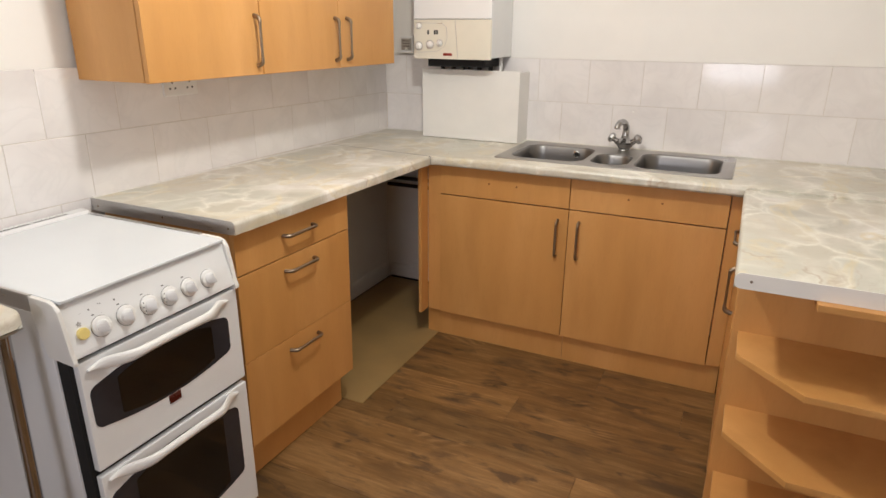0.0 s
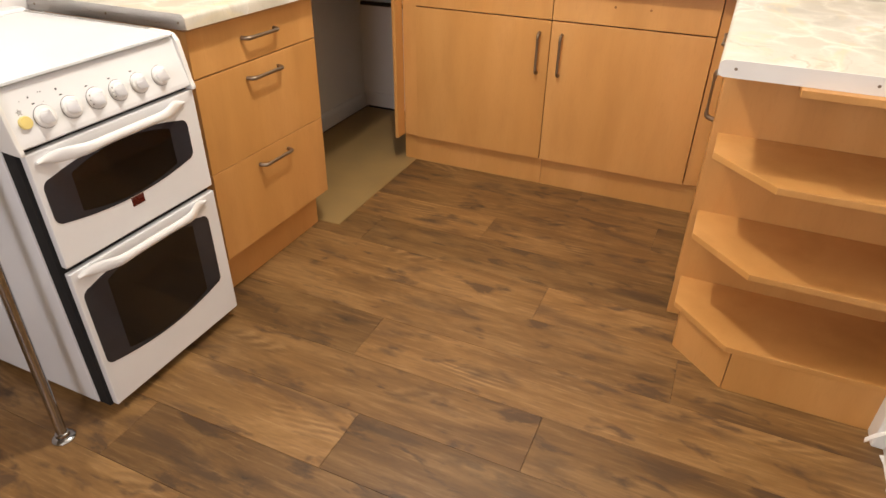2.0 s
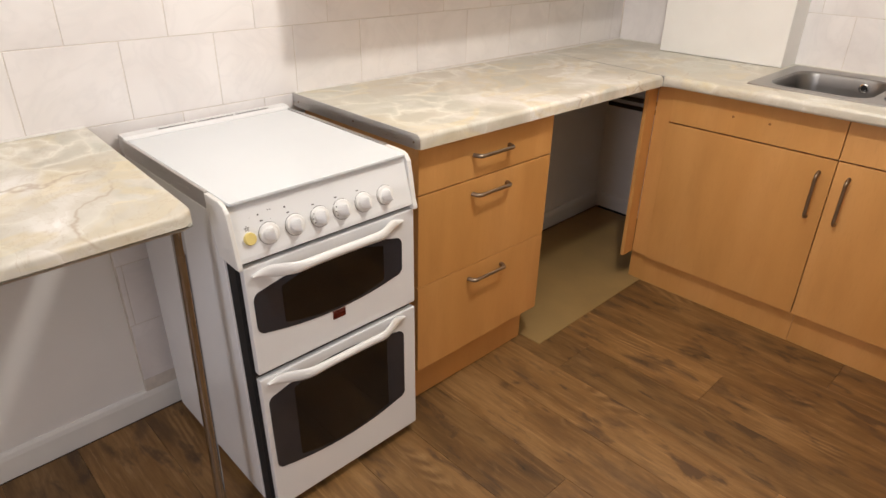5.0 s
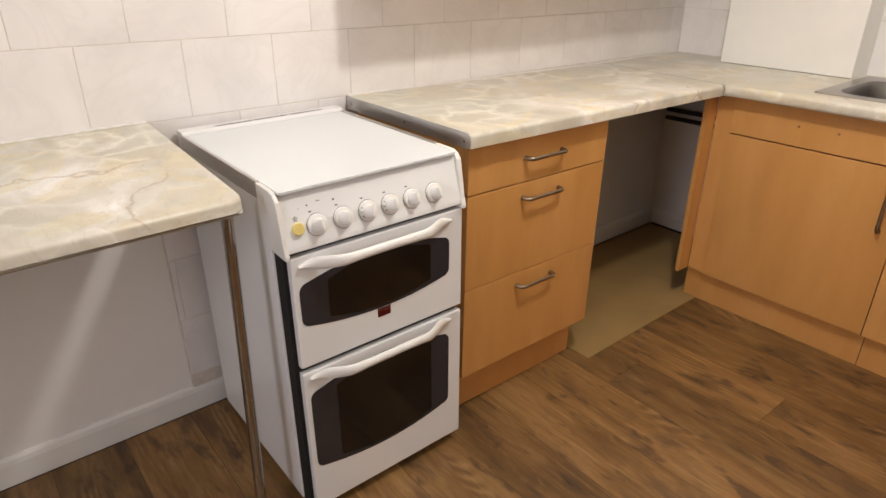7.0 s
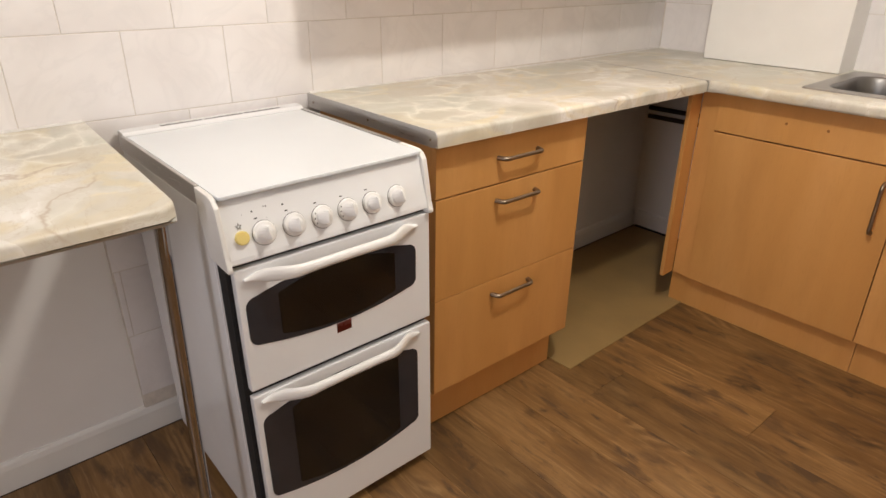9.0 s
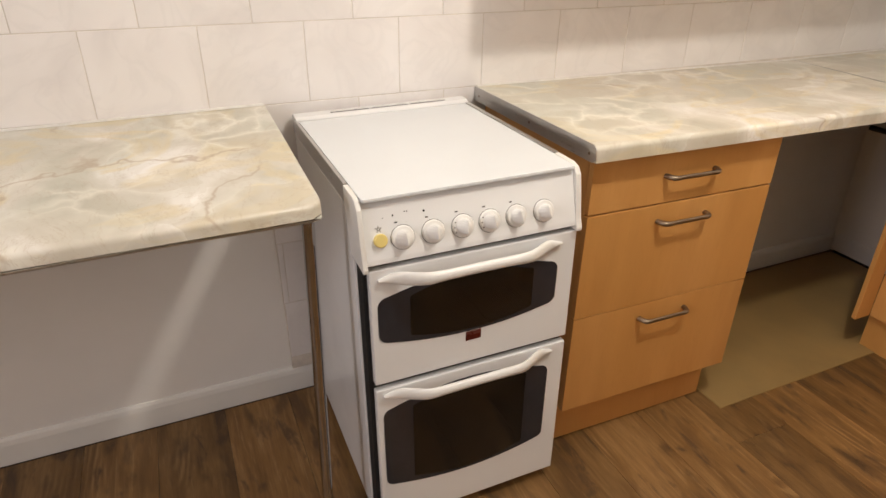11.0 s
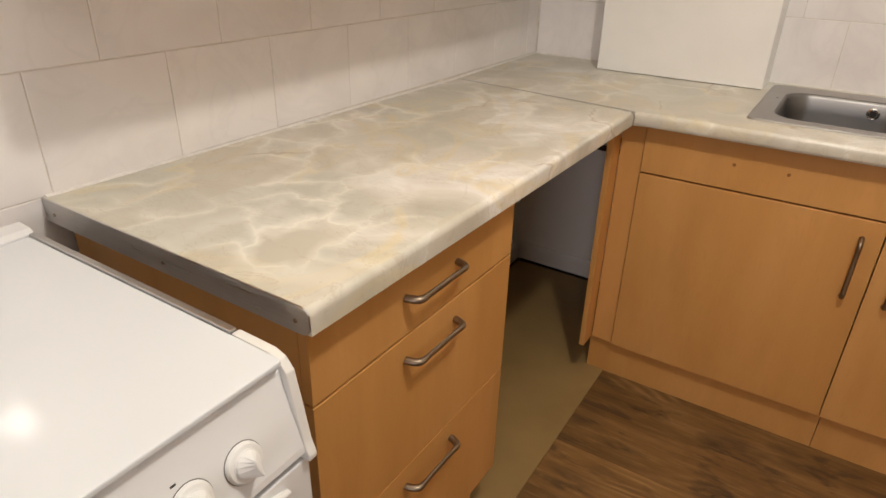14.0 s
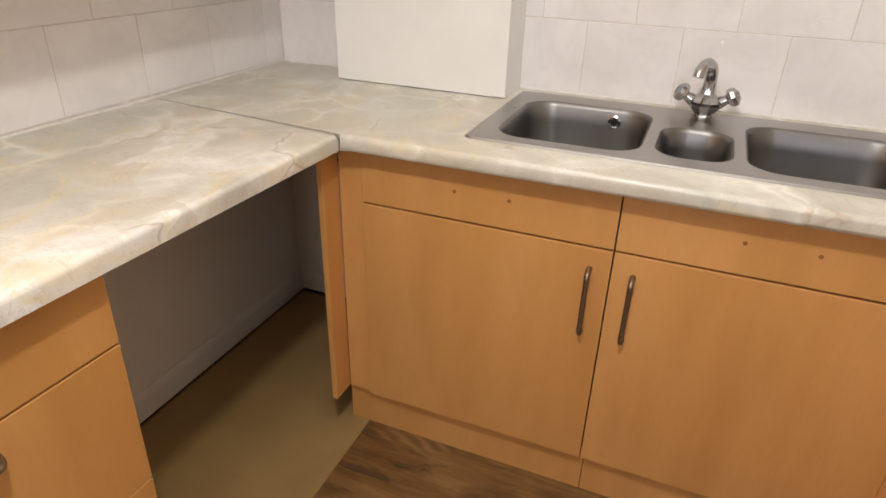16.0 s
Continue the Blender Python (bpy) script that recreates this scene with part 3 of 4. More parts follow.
# ---- sink and tap ----
sink = thing("kitchen_sink", (-0.32, 3.05, ZT), "stainless steel one-and-a-half bowl inset sink with two main bowls", "sink")
bowls = [(-0.757, 2.853, -0.432, 3.205, 0.070, 0.155), (-0.407, 2.868, -0.247, 3.105, 0.060, 0.13), (-0.224, 2.853, 0.112, 3.205, 0.070, 0.155)]
rim = bmesh.new()
edges = []
loops = [rounded(SX0 + 0.004, SY0 + 0.004, SX1 - 0.004, SY1 - 0.004, 0.018, 4)] + [rounded(*b[:5], 8) for b in bowls]
outer_vs = None
for lp in loops:
    vs = [rim.verts.new((x, y, ZT + 0.0045)) for x, y in lp]
    outer_vs = outer_vs or vs
    edges += [rim.edges.new((vs[i], vs[(i + 1) % len(vs)])) for i in range(len(vs))]
bmesh.ops.triangle_fill(rim, edges=edges, use_beauty=True)
low = [rim.verts.new((x, y, ZT + 0.0003)) for x, y in rounded(SX0, SY0, SX1, SY1, 0.02, 4)]
for i in range(len(low)):
    j = (i + 1) % len(low)
    rim.faces.new((outer_vs[i], outer_vs[j], low[j], low[i]))
part("rim", rim, STEEL, sink)
for x0, y0, x1, y1, r, depth in bowls:
    b = bmesh.new()
    rings = []
    for inset, drop in ((0, 0.0), (0.003, -0.003), (0.007, -0.010), (0.012, -0.05), (0.018, -depth + 0.03), (0.028, -depth + 0.01), (0.05, -depth)):
        rr = max(0.02, r - inset * 0.35)
        rings.append([b.verts.new((x, y, ZT + 0.0045 + drop)) for x, y in rounded(x0 + inset, y0 + inset, x1 - inset, y1 - inset, rr, 8)])
    for a, c in zip(rings, rings[1:]):
        for i in range(len(a)):
            j = (i + 1) % len(a)
            b.faces.new((a[i], a[j], c[j], c[i]))
    b.faces.new(rings[-1])
    bowl = part("bowl", b, SHADED_STEEL, sink, soft=True)
    part("drain", turned(((x0 + x1) / 2, (y0 + y1) / 2, ZT + 0.005 - depth), (0, 0, 1), [(0.04, 0), (0.038, 0.002), (0.022, 0.002), (0.02, 0.0008)], 20), CHROME, bowl)
ring = turned((-0.530, 3.1925, 0.866), (0, -1, 0.06), [(0.0165, 0.0), (0.0165, 0.003), (0.012, 0.005), (0.010, 0.003)], 20)
over = part("overflow", ring, CHROME, sink, "round chrome overflow")
part("overflow_hole", turned((-0.530, 3.1885, 0.8662), (0, -1, 0.06), [(0.0085, 0), (0.008, 0.0008)], 16), BLACK, over)

tx, ty, tz = -0.322, 3.240, ZT + 0.0045
tap = thing("mixer_tap", (tx, ty, tz), "chrome mixer tap with faceted cross-top handles", "tap")
part("base", turned((tx, ty, tz), (0, 0, 1), [(0.026, 0), (0.027, 0.004), (0.024, 0.006), (0.033, 0.016), (0.042, 0.031), (0.042, 0.038), (0.028, 0.050), (0.019, 0.056), (0.0175, 0.066)], 10), CHROME, tap)
sw = Vector((-0.40, -0.92, 0)) * 0.86
spout = [Vector((tx, ty, tz + h)) + sw * d for d, h in ((0, 0.06), (-0.003, 0.085), (0.0, 0.108), (0.012, 0.124), (0.034, 0.132), (0.058, 0.130), (0.078, 0.120), (0.085, 0.104))]
part("spout", sweep(spout, [(0.0165, 0.0165), (0.0155, 0.0155), (0.015, 0.015), (0.0145, 0.0145), (0.014, 0.014), (0.0135, 0.0135), (0.0135, 0.0135), (0.013, 0.013)], (0.92, -0.40, 0), 14), CHROME, tap, soft=True)
for s in (-1, 1):
    ax = Vector((s * 0.83, -0.12, 0.52)).normalized()
    base = Vector((tx + s * 0.022, ty, tz + 0.031))
    part("valve", turned(base, ax, [(0.017, 0), (0.014, 0.020), (0.011, 0.034)], 16), CHROME, tap, soft=True)
    head = turned(base + ax * 0.031, ax, [(0.012, 0), (0.0215, 0.005), (0.0235, 0.013), (0.0215, 0.022), (0.013, 0.028), (0.010, 0.026)], 8)
    part("tap_head", head, CHROME, tap, "faceted chrome tap head")

# ---- cooker ----
cy0, cy1 = 0.964, 1.451
cooker = thing("cooker", (-1.35, 1.21, 0), "white freestanding electric cooker with lid and two oven doors", "cooker")
part("body", box((XL + 0.045, cy0, 0.03), (-1.092, cy1, 0.852), 0.004, 2), ENAMEL, cooker)
part("inner_front", box((-1.092, cy0 + 0.004, 0.03), (-1.054, cy1 - 0.006, 0.768), 0.001), BLACK, cooker, "black inner front frame")
for x in (-1.58, -1.12):
    for y in (cy0 + 0.05, cy1 - 0.05):
        part("foot", turned((x, y, 0), (0, 0, 1), [(0.018, 0), (0.018, 0.01), (0.01, 0.012), (0.01, 0.031)], 12), BLACK, cooker)
prof = [(-1.10, 0.752), (-1.036, 0.752), (-1.030, 0.757), (-1.031, 0.766), (-1.058, 0.866), (-1.064, 0.8735), (-1.10, 0.8735)]
panel = part("control_panel", prism([(u, v) for u, v in prof], cy0 + 0.0097, cy1 - 0.0127, axis="y"), ENAMEL, cooker, "sloping control panel with six knobs")
capprof = [(-1.135, 0.846), (-1.110, 0.748), (-1.036, 0.744), (-1.024, 0.744), (-1.0235, 0.752), (-1.030, 0.770), (-1.040, 0.830), (-1.047, 0.866), (-1.058, 0.880), (-1.074, 0.8855), (-1.135, 0.8865)]
for a, c in ((cy0 - 0.001, cy0 + 0.0095), (cy1 - 0.0125, cy1 + 0.001)):
    part("end_cap", prism(capprof, a, c, 0.0025, 2, axis="y"), CAP, cooker)
lid = part("lid", prism(rounded(-1.590, cy0 + 0.0105, -1.049, cy1 - 0.0132, 0.006, 4), 0.8785, 0.8860, 0.002, 2), LID, cooker, "closed white glass lid")
part("hob", box((-1.585, cy0 + 0.01, 0.852), (-1.078, cy1 - 0.01, 0.8735), 0.001), BLACK, cooker, "dark hob recess under the lid")
for y, deep in ((cy0 + 0.0005, 0.0078), (cy1 - 0.0118, 0.0105)):
    part("side_rail", box((-1.60, y, 0.842), (-1.1365, y + deep, 0.8885), 0.002, 2), TRIM, cooker, "grey aluminium side rail")
vent = part("vent_strip", prism([(XL + 0.012, 0.846), (-1.592, 0.846), (-1.592, 0.888), (-1.600, 0.8945), (XL + 0.018, 0.8965), (XL + 0.012, 0.892)], cy0 + 0.004, cy1 - 0.004, 0.0015, 2, axis="y"), ENAMEL, cooker, "white rear vent strip with slots")
for y0, y1 in ((1.062, 1.165), (1.172, 1.275), (1.282, 1.385)):
    for dx2 in (0.0, 0.013):
        z = 0.8947 + 0.0001 * dx2
        part("vent_slot", box((-1.6130 - dx2, y0, z), (-1.6085 - dx2, y1, z + 0.0012)), PRINT, vent)
slope = Vector((0.092, 0, 0.025)).normalized()


def on_panel(y, z, out=0.0):
    return Vector((-1.031 - 0.025 * (z - 0.766) / 0.092, y, z)) + slope * out


part("button", turned(on_panel(1.004, 0.802, 0), slope, [(0.0135, 0), (0.0135, 0.006), (0.012, 0.008)], 18), BUTTON, panel, "round yellow ignition button")
for i, (y, tilt) in enumerate(((1.049, 8), (1.112, 0), (1.175, -6), (1.235, 4), (1.296, 10), (1.361, 14))):
    k = turned(on_panel(y, 0.801, 0), slope, [(0.0235, 0), (0.0235, 0.003), (0.021, 0.006), (0.0165, 0.0065), (0.016, 0.0075)], 28)
    knob = part("knob", k, PLASTIC, panel, soft=True)
    part("knob_rim", turned(on_panel(y, 0.801, -0.0005), slope, [(0.0246, 0), (0.0246, 0.0012)], 28), RIM, knob, "thin dark ring round the knob")
    grip = bmesh.new()
    levels = []
    for wide, tall, h in ((0.0152, 0.0152, 0.0), (0.0148, 0.0152, 0.004), (0.0016, 0.0125, 0.0205), (0.0006, 0.0115, 0.021)):
        levels.append([grip.verts.new((wide * math.cos(radians(q * 24)), tall * math.sin(radians(q * 24)), h)) for q in range(15)])
    for lo, hi in zip(levels, levels[1:]):
        for q in range(15):
            grip.faces.new((lo[q], lo[(q + 1) % 15], hi[(q + 1) % 15], hi[q]))
    grip.faces.new(levels[-1])
    rot = slope.to_track_quat("Z", "Y").to_matrix() @ Matrix.Rotation(radians(tilt), 3, "Z")
    for v in grip.verts:
        v.co = on_panel(y, 0.801, 0.0072) + rot @ v.co
    part("grip", grip, PLASTIC, knob)
    if i in (2, 3):
        for a in (60, 90, 120):
            p = on_panel(y - 0.0195 * math.sin(radians(a)), 0.801 + 0.0195 * math.cos(radians(a)), 0.0066)
            part("mark", box(p - Vector((0.0004, 0.0012, 0.0012)), p + Vector((0.0004, 0.0012, 0.0012))), PRINT, knob)
    for a in (-20,):
        p = on_panel(y + 0.031 * math.sin(radians(a)), 0.801 + 0.031 * math.cos(radians(a)), 0.0004)
        if i < 5:
            part("print", box(p - Vector((0.0004, 0.003, 0.0012)), p + Vector((0.0004, 0.003, 0.0012))), PRINT, panel)

# chipped enamel below the lid and the star over the button
for y, z, w, h in ((1.000, 0.842, 0.003, 0.0012), (1.020, 0.844, 0.0022, 0.003), (1.044, 0.848, 0.0018, 0.002), (1.049, 0.8475, 0.0018, 0.0022), (1.083, 0.843, 0.0018, 0.0036), (1.028, 0.823, 0.005, 0.0015), (1.046, 0.828, 0.0018, 0.001)):
    p = on_panel(y + 0.014, z, 0.0004)
    part("chip", turned(p, slope, [(h * 0.7, 0), (h * 0.5, 0.0004)], 5), PRINT, panel)
for q in range(5):
    a, c = radians(90 + 144 * q), radians(90 + 144 * (q + 1))
    ends = [on_panel(1.003 + 0.0065 * math.cos(z), 0.823 + 0.0065 * math.sin(z), 0.0005) for z in (a, c)]
    part("print", sweep(ends, [(0.0004, 0.0004)] * 2, tuple(slope), 5), RIM, panel)


def bulged(y0, y1, z0, z1, rise, r=0.022, n=14):
    """A panel outline with bowed top and bottom and rounded corners."""
    pts, k = [], 5
    def top(y):
        return z1 + rise * (1 - ((2 * y - y0 - y1) / (y1 - y0)) ** 2)
    def bot(y):
        return z0 - rise * 0.8 * (1 - ((2 * y - y0 - y1) / (y1 - y0)) ** 2)
    for i in range(k):
        t = radians(90 * i / k)
        pts.append((y1 - r + r * math.cos(t), top(y1 - r) - r + r * math.sin(t)))
    for i in range(n + 1):
        y = y1 - r - (y1 - y0 - 2 * r) * i / n
        pts.append((y, top(y)))
    for i in range(1, k + 1):
        t = radians(90 + 90 * i / k)
        pts.append((y0 + r + r * math.cos(t), top(y0 + r) - r + r * math.sin(t)))
    for i in range(k):
        t = radians(180 + 90 * i / k)
        pts.append((y0 + r + r * math.cos(t), bot(y0 + r) + r + r * math.sin(t)))
    for i in range(n + 1):
        y = y0 + r + (y1 - y0 - 2 * r) * i / n
        pts.append((y, bot(y)))
    for i in range(1, k):
        t = radians(270 + 90 * i / k)
        pts.append((y1 - r + r * math.cos(t), bot(y1 - r) + r + r * math.sin(t)))
    return pts


def oven_door(z0, z1, g0, g1, rise, hz, label):
    x = -1.034
    d = part("oven_door", box((-1.053, cy0 + 0.012, z0), (x, cy1 - 0.004, z1), 0.003, 2), ENAMEL, cooker, label)
    w = part("window", prism(bulged(0.989, 1.405, g0, g1, rise), x - 0.001, x + 0.0012, axis="x"), GLASS_FRAME, d, "dark grey printed glass window")
    part("window_glass", prism(bulged(1.058, 1.344, g0 + 0.002, g1 - 0.002, rise * 0.8, 0.006), x, x + 0.0020, axis="x"), GLASS_DARK, w, "near-black oven glass")
    pts, sizes = [], []
    for i in range(33):
        t = -1 + 2 * i / 32
        y = 1.2005 + 0.208 * t
        u = abs(t)
        k = min(1.0, max(0.0, (0.92 - u) / 0.42))
        lift = 0.034 * k * k * (3 - 2 * k)
        pts.append((x + 0.003 + lift, y, hz - 0.004 + 0.004 * (1 - t * t)))
        wing = math.exp(-((u - 0.72) / 0.22) ** 2)
        tip = min(1.0, (1.0 - u) / 0.2 + 0.2)
        sizes.append(((0.0112 + 0.0042 * wing) * tip, (0.0085 - 0.002 * wing) * (0.5 + 0.5 * tip)))
    hb = sweep(pts, sizes, (0, 0, 1), 14)
    part("door_handle", hb, PLASTIC, d, "white bow handle", soft=True)
    return d


upper = oven_door(0.465, 0.742, 0.574, 0.672, 0.032, 0.724, "white enamelled grill door with a dark window")
part("badge", box((-1.035, 1.184, 0.523), (-1.0322, 1.221, 0.547), 0.001), RED, upper, "small dark red badge")
lower = oven_door(0.035, 0.448, 0.168, 0.386, 0.036, 0.437, "white enamelled oven door with a dark window")

# ---- boiler and its boxed pipes ----
bx0, bx1, by = -1.325, -0.928, 3.05
boiler = thing("boiler", (-1.13, 3.2, 1.29), "white wall-hung boiler with a cream control panel", "boiler")
part("casing", box((bx0, by + 0.012, 1.296), (bx1, YB + 0.003, 2.02), 0.005, 2), ENAMEL, boiler)
part("cover", box((bx0, by, 1.469), (bx1, by + 0.014, 2.02), 0.004, 2), ENAMEL, boiler)
fascia = part("control_panel", box((bx0, by, 1.289), (bx1, by + 0.014, 1.465), 0.004, 2), CREAM, boiler, "cream control fascia")
dial_plate = part("dial_plate", prism([(bx0 + 0.004, 1.318), (-1.20, 1.325), (-1.165, 1.345), (-1.150, 1.385), (-1.153, 1.43), (-1.175, 1.447), (bx0 + 0.004, 1.452)], by - 0.0012, by + 0.001, axis="y"), CREAM, fascia)
part("dial_rim", prism([(bx0 + 0.003, 1.316), (-1.199, 1.3235), (-1.163, 1.3443), (-1.148, 1.385), (-1.151, 1.431), (-1.174, 1.449), (bx0 + 0.003, 1.454)], by - 0.0007, by + 0.001, axis="y"), TRIM, fascia, "grey rim line round the dials")
for x, z, r in ((-1.297, 1.347, 0.017), (-1.238, 1.354, 0.017), (-1.187, 1.361, 0.014), (-1.297, 1.438, 0.013)):
    part("knob_ring", turned((x, by - 0.0012, z), (0, -1, 0), [(r * 1.22, 0), (r * 1.22, 0.0012)], 20), TRIM, dial_plate)
    k = part("knob", turned((x, by - 0.001, z), (0, -1, 0), [(r, 0), (r, 0.003), (r * 0.72, 0.005), (r * 0.66, 0.016), (r * 0.5, 0.018)], 20), PLASTIC, dial_plate, soft=True)
for x in (-1.247, -1.212, -1.200):
    part("display", box((x - 0.005, by - 0.002, 1.400), (x + 0.004, by - 0.001, 1.419)), PRINT, dial_plate)
part("badge", box((-1.168, by - 0.0022, 1.305), (-1.122, by + 0.0, 1.317), 0.001), BADGE_RED, fascia, "small red badge")
part("seam", prism([(-1.094, 1.289), (-1.0915, 1.289), (-1.1075, 1.465), (-1.110, 1.465)], by - 0.0008, by + 0.001, axis="y"), TRIM, fascia)
for x, r in ((-1.26, 0.011), (-1.20, 0.011), (-1.13, 0.016), (-1.06, 0.011), (-1.00, 0.011)):
    part("pipe", turned((x, 3.24, 1.20), (0, 0, 1), [(r, 0), (r, 0.1)], 12), COPPER, boiler, "dark pipe under the boiler")
# Added black block that makes the gap under the boiler dark.
part("underside_shade", box((-1.275, 3.10, 1.252), (-0.975, YB - 0.01, 1.2955), 0.004), BLACK, boiler, "black block added for the dark gap under the casing")
part("pipe", turned((-0.955, 3.26, 1.20), (0, 0, 1), [(0.009, 0), (0.009, 0.1)], 12), GLOSS, boiler, "white painted pipe")
boxing = thing("pipe_boxing", (-1.09, 3.25, ZT), "white panel box hiding pipes below the boiler", "pipe boxing")
px0, px1, pyf = -1.347, -0.826, 3.180
part("front_panel", box((px0, pyf, ZT + 0.002), (px1, pyf + 0.012, 1.236), 0.0015), GLOSS, boxing)
part("side_panel", box((px0 + 0.002, pyf + 0.0122, ZT), (px0 + 0.014, YB - 0.001, 1.228), 0.001), GLOSS, boxing)
part("side_panel", box((px1 - 0.016, pyf + 0.0122, ZT), (px1 - 0.001, YB - 0.001, 1.228), 0.001), GLOSS, boxing)
spur = thing("fused_switch", (-1.51, YB, 1.35), "white fused switch on the wall beside the boiler", "switch")
part("plate", box((-1.545, YB - 0.030, 1.305), (-1.462, YB + 0.001, 1.388), 0.004, 2), PLASTIC, spur)
part("label_plate", box((-1.533, YB - 0.0325, 1.318), (-1.474, YB - 0.0298, 1.376), 0.001), TRIM, spur, "grey printed label plate")
for z in (1.362, 1.349, 1.336):
    part("print", box((-1.524, YB - 0.0333, z), (-1.486, YB - 0.0325, z + 0.004)), RIM, spur)
part("rocker", box((-1.510, YB - 0.036, 1.320), (-1.495, YB - 0.0325, 1.331), 0.001), PLASTIC, spur)
socket = thing("wall_socket", (XL, 1.90, 1.24), "white double wall socket below the cupboards", "socket")
plate = part("plate", box((XL - 0.001, 1.826, 1.196), (XL + 0.010, 1.974, 1.2705), 0.003, 2), PLASTIC, socket)
for y in (1.862, 1.938):
    for dy2, dz in ((0, 0.020), (-0.011, 0.0), (0.011, 0.0)):
        part("pin_hole", box((XL + 0.0095, y + dy2 - 0.0035, 1.222 + dz - 0.003), (XL + 0.0105, y + dy2 + 0.0035, 1.222 + dz + 0.003)), BLACK, plate)
cable = [(XL + 0.01, 3.10, 1.262), (XL + 0.012, 3.13, 1.235), (XL + 0.012, 3.17, 1.222), (XL + 0.014, 3.22, 1.232), (-1.60, YB - 0.012, 1.27), (-1.555, YB - 0.012, 1.32)]
tagged(part("cable", sweep(cable, (0.003, 0.003), (0.3, -0.3, 0.9), 8), SEAL), "thin white cable from the cupboard to the switch", "cable")

# ---- appliance gap ----
lino = part("floor_mat", prism([(XL + 0.012, 2.072), (-1.050, 2.072), (-1.052, 2.7775), (-1.105, 2.778), (-1.105, YB - 0.02), (XL + 0.012, YB - 0.02)], -0.0005, 0.004), MAT_BEIGE)
tagged(lino, "beige lino offcut on the floor of the appliance gap", "floor mat")
for z in (0.585, 0.625):
    p = part("water_pipe", sweep([(XL + 0.02, YB - 0.035, z), (-1.40, YB - 0.035, z + 0.002), (-1.05, YB - 0.035, z)], (0.011, 0.011), (0, 0, 1), 10), COPPER, soft=True)
    tagged(p, "dark water pipe along the wall of the appliance gap", "pipe")

# peeling end block of the skirting
block = part("skirting_block", box((0.772, 1.690, 0.0), (XR, 1.752, 0.135), 0.006, 2), GLOSS)
tagged(block, "white painted skirting end block", "skirting block")
flake = prism([(0.750, 1.672), (0.752, 1.684), (0.790, 1.698), (0.794, 1.680)], 0.045, 0.051)
for v in flake.verts:
    v.co.z += (v.co.x - 0.750) * 0.9 - 0.022
tagged(part("paint_flake", flake, GLOSS), "torn white strip hanging from the skirting", "torn strip")
random.seed(4)
ragged = bmesh.new()
y = 0.2
row = []
while y < 1.69:
    row.append((0.797 - random.random() * 0.009, y))
    y += 0.012 + random.random() * 0.03
vs = [ragged.verts.new((x, yy, 0.0016)) for x, yy in row] + [ragged.verts.new((0.7995, yy, 0.006)) for x, yy in reversed(row)]
ragged.faces.new(vs)
tagged(part("sealant_line", ragged, SEAL), "ragged white paint line along the skirting", "sealant")

# sealant beads between worktops and tiles
for name, pts in (("sealant_bead", [(XL + 0.002, 1.50, ZT + 0.001 + FALL * 1.2), (XL + 0.002, 2.7, ZT + 0.001), (XL + 0.002, YB - 0.002, ZT + 0.001)]), ("sealant_bead", [(XL, YB - 0.002, ZT + 0.001), (px0, YB - 0.002, ZT + 0.001)]),
                  ("sealant_bead", [(px1, YB - 0.002, ZT + 0.001), (XR, YB - 0.002, ZT + 0.001)]), ("sealant_bead", [(XL + 0.002, -0.9, 0.924), (XL + 0.002, 0.90, 0.924)])):
    tagged(part(name, sweep(pts, (0.005, 0.004), (1, 0.3, 0), 8), SEAL), "white sealant bead along the worktop", "sealant")

tagged(part("sealant_spot", turned((-0.312, YB - 0.0005, 1.063), (0, -1, 0), [(0.0045, 0), (0.0038, 0.0016), (0.0015, 0.0026)], 10), GLOSS, soft=True), "small white filler spot on the tiles above the tap", "filler spot")

# ---- tiles ----
TW, TH, GAP = 0.2475, 0.1970, 0.0019


def tile_mesh(w, h):
    me_bm = box((0, 0, 0), (w, 0.007, h), 0)
    top = [e for e in me_bm.edges if all(abs(v.co.y) < 1e-6 for v in e.verts)]
    bmesh.ops.bevel(me_bm, geom=top, offset=0.0011, segments=1, affect="EDGES")
    return put(me_bm, "tile", TILE)


tile_cache = {}


def lay(parent, a0, a1, z0, z1, place):
    w, h = round(a1 - a0 - GAP, 4), round(z1 - z0 - GAP, 4)
    if w < 0.008 or h < 0.008:
        return
    if (w, h) not in tile_cache:
        tile_cache[(w, h)] = tile_mesh(w, h)
    ob = new("tile", tile_cache[(w, h)])
    ob.parent = parent
    ob.matrix_local = place(a0 + GAP / 2, a1 - GAP / 2, z0 + GAP / 2)


def left_place(a0, a1, z):
    return Matrix.Translation((XL, a0, z - 0.0105 * (a0 - 1.5))) @ Matrix.Rotation(radians(-0.6), 4, "X") @ Matrix.Rotation(radians(90), 4, "Z")


def back_place(a0, a1, z):
    return Matrix.Translation((a0, YB, z))


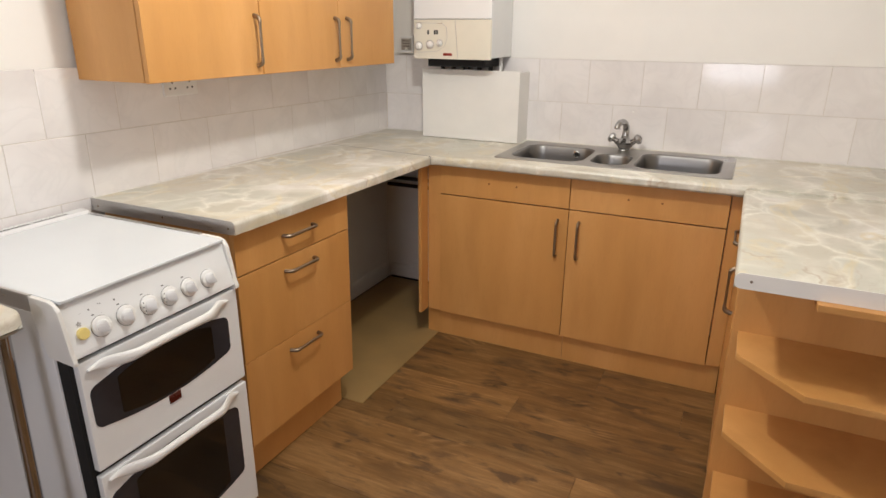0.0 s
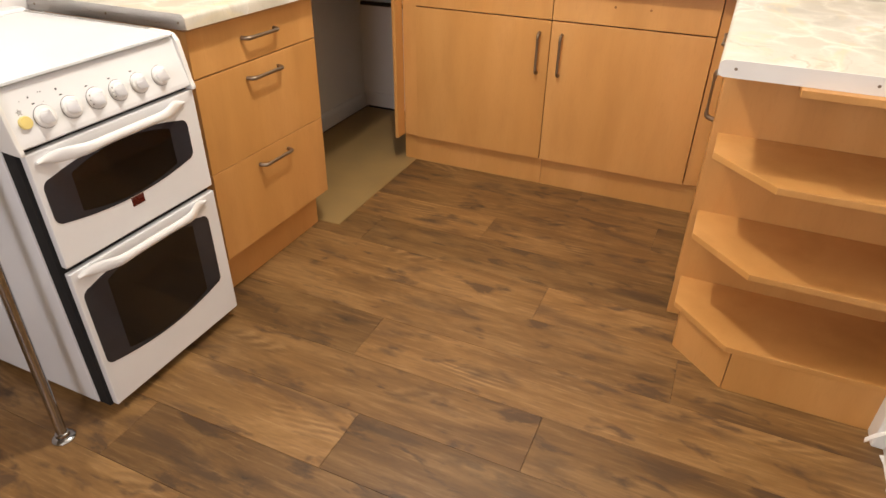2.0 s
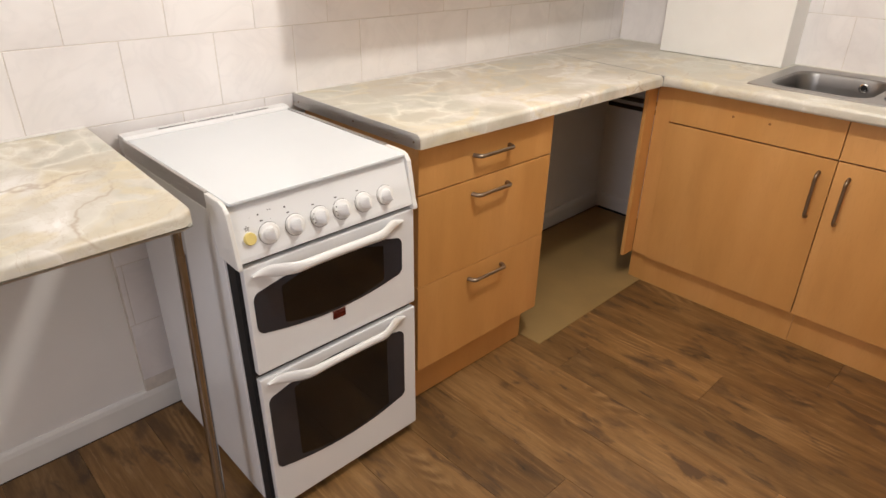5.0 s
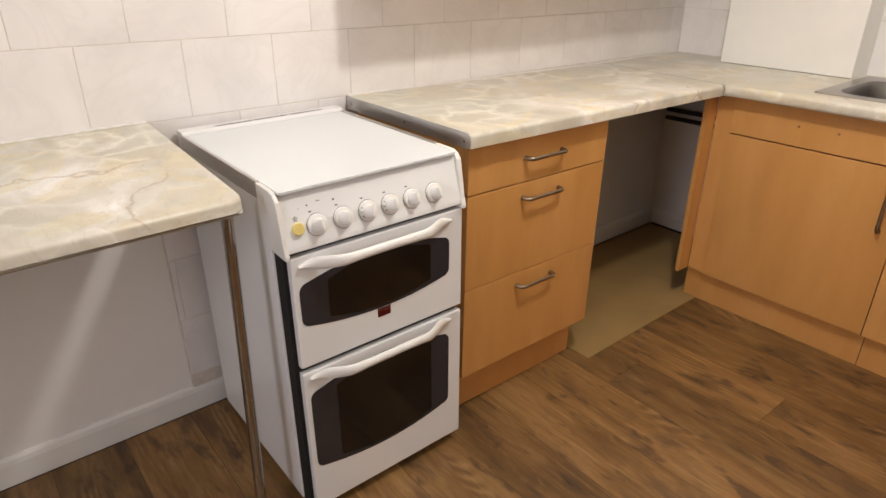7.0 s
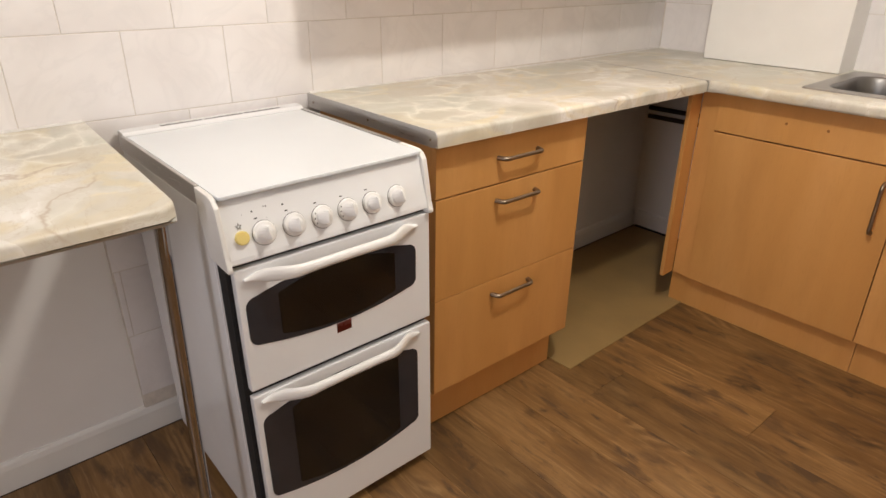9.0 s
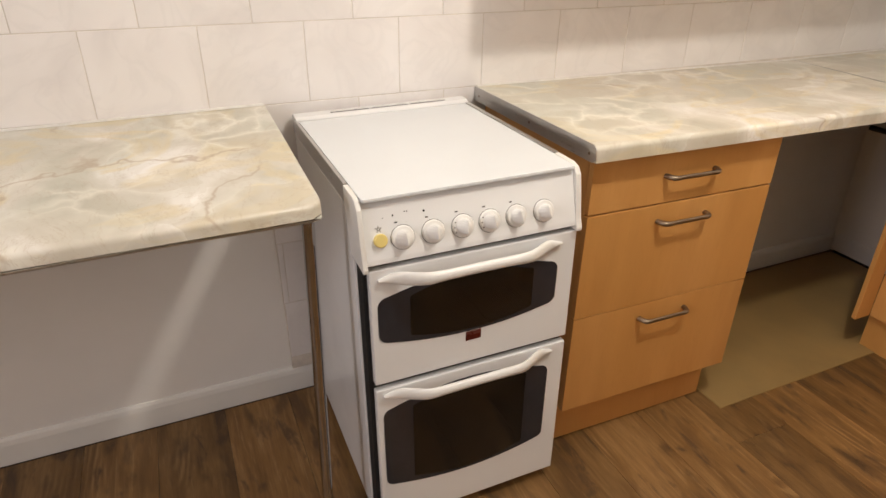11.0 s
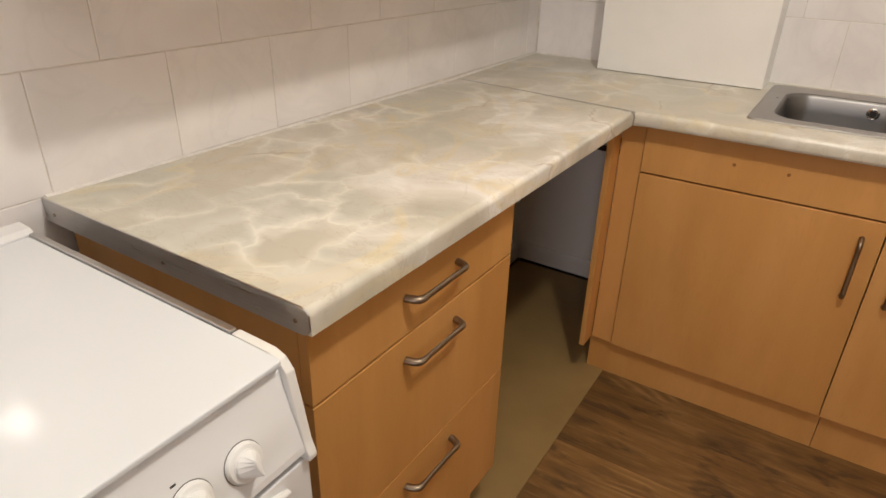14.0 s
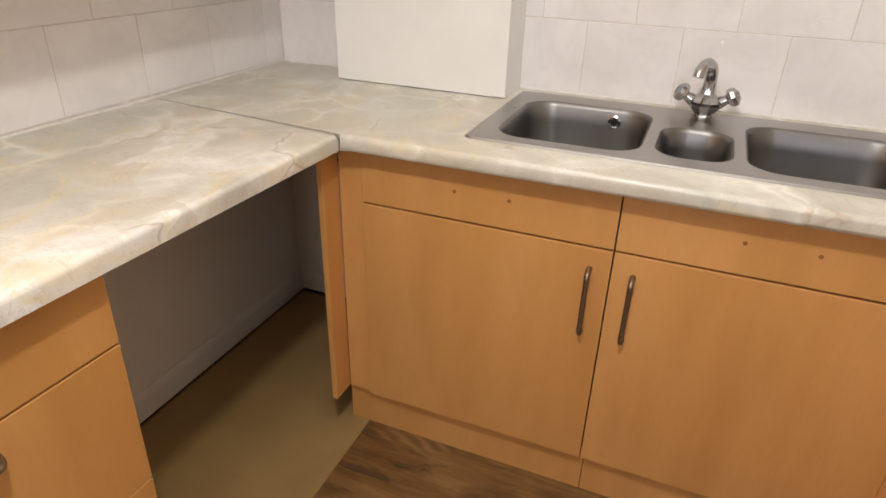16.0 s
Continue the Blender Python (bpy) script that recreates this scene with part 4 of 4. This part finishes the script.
def rows(parent, start, end, zs, firsts, place):
    for (z0, z1), first in zip(zs, firsts):
        n0 = math.floor((start - first) / TW)
        k = n0
        while first + k * TW < end:
            a0, a1 = max(start, first + k * TW), min(end, first + (k + 1) * TW)
            lay(parent, a0, a1, z0, z1, place)
            k += 1


part("grout", box((XL - 0.0178, -0.7, 0.89), (XL - 0.0014, YB + 0.003, 1.300)), GROUT, wall_left)
part("grout", box((XL - 0.0178, 0.885, 0.09), (XL - 0.0014, 1.53, 0.8895)), GROUT, wall_left)
part("grout", box((XL, YB + 0.0014, 0.89), (XR, YB + 0.0068, 1.292)), GROUT, wall_back)
rows(wall_left, -0.7, YB + 0.003, [(0.915, 1.112), (1.112, 1.309)], [1.020, 1.148], left_place)
rows(wall_left, 0.885, 1.53, [(0.718, 0.915), (0.521, 0.718), (0.324, 0.521), (0.127, 0.324)], [1.148, 1.020, 1.148, 1.020], left_place)
rows(wall_back, XL, XR, [(0.892, 1.090), (1.090, 1.292)], [-0.655, -0.531], back_place)

# ---- floor planks ----
PW, Y0, LONG = 0.1927, 1.050, 1.85
SEAMS = {-2: -0.715, -1: -0.98, 0: -0.464, 1: -0.014, 2: -0.600, 3: 0.288, 4: -0.165, 5: -0.92, 6: -0.500, 7: 0.12, 8: -0.228}
plank_cache = {}


def plank_mesh(w):
    bm = box((0, 0, -0.0038), (w, PW - 0.0008, 0.0), 0)
    top = [e for e in bm.edges if all(abs(v.co.z) < 1e-6 for v in e.verts)]
    bmesh.ops.bevel(bm, geom=top, offset=0.0006, segments=1, affect="EDGES")
    return put(bm, "plank", PLANK)


for k in range(-18, 12):
    ya = Y0 + k * PW
    if ya > YB or ya + PW < YF:
        continue
    s = SEAMS.get(k, -0.9 + (k * 0.37) % 1.2)
    for j in range(-3, 5):
        a, c = max(XL, s + j * LONG), min(XO if ya < YN - PW else XR, s + (j + 1) * LONG)
        if c - a < 0.02:
            continue
        w = round(c - a - 0.0008, 4)
        if w not in plank_cache:
            plank_cache[w] = plank_mesh(w)
        ob = new("plank", plank_cache[w])
        ob.parent = floor
        ob.matrix_local = Matrix.Translation((a, ya, 0))
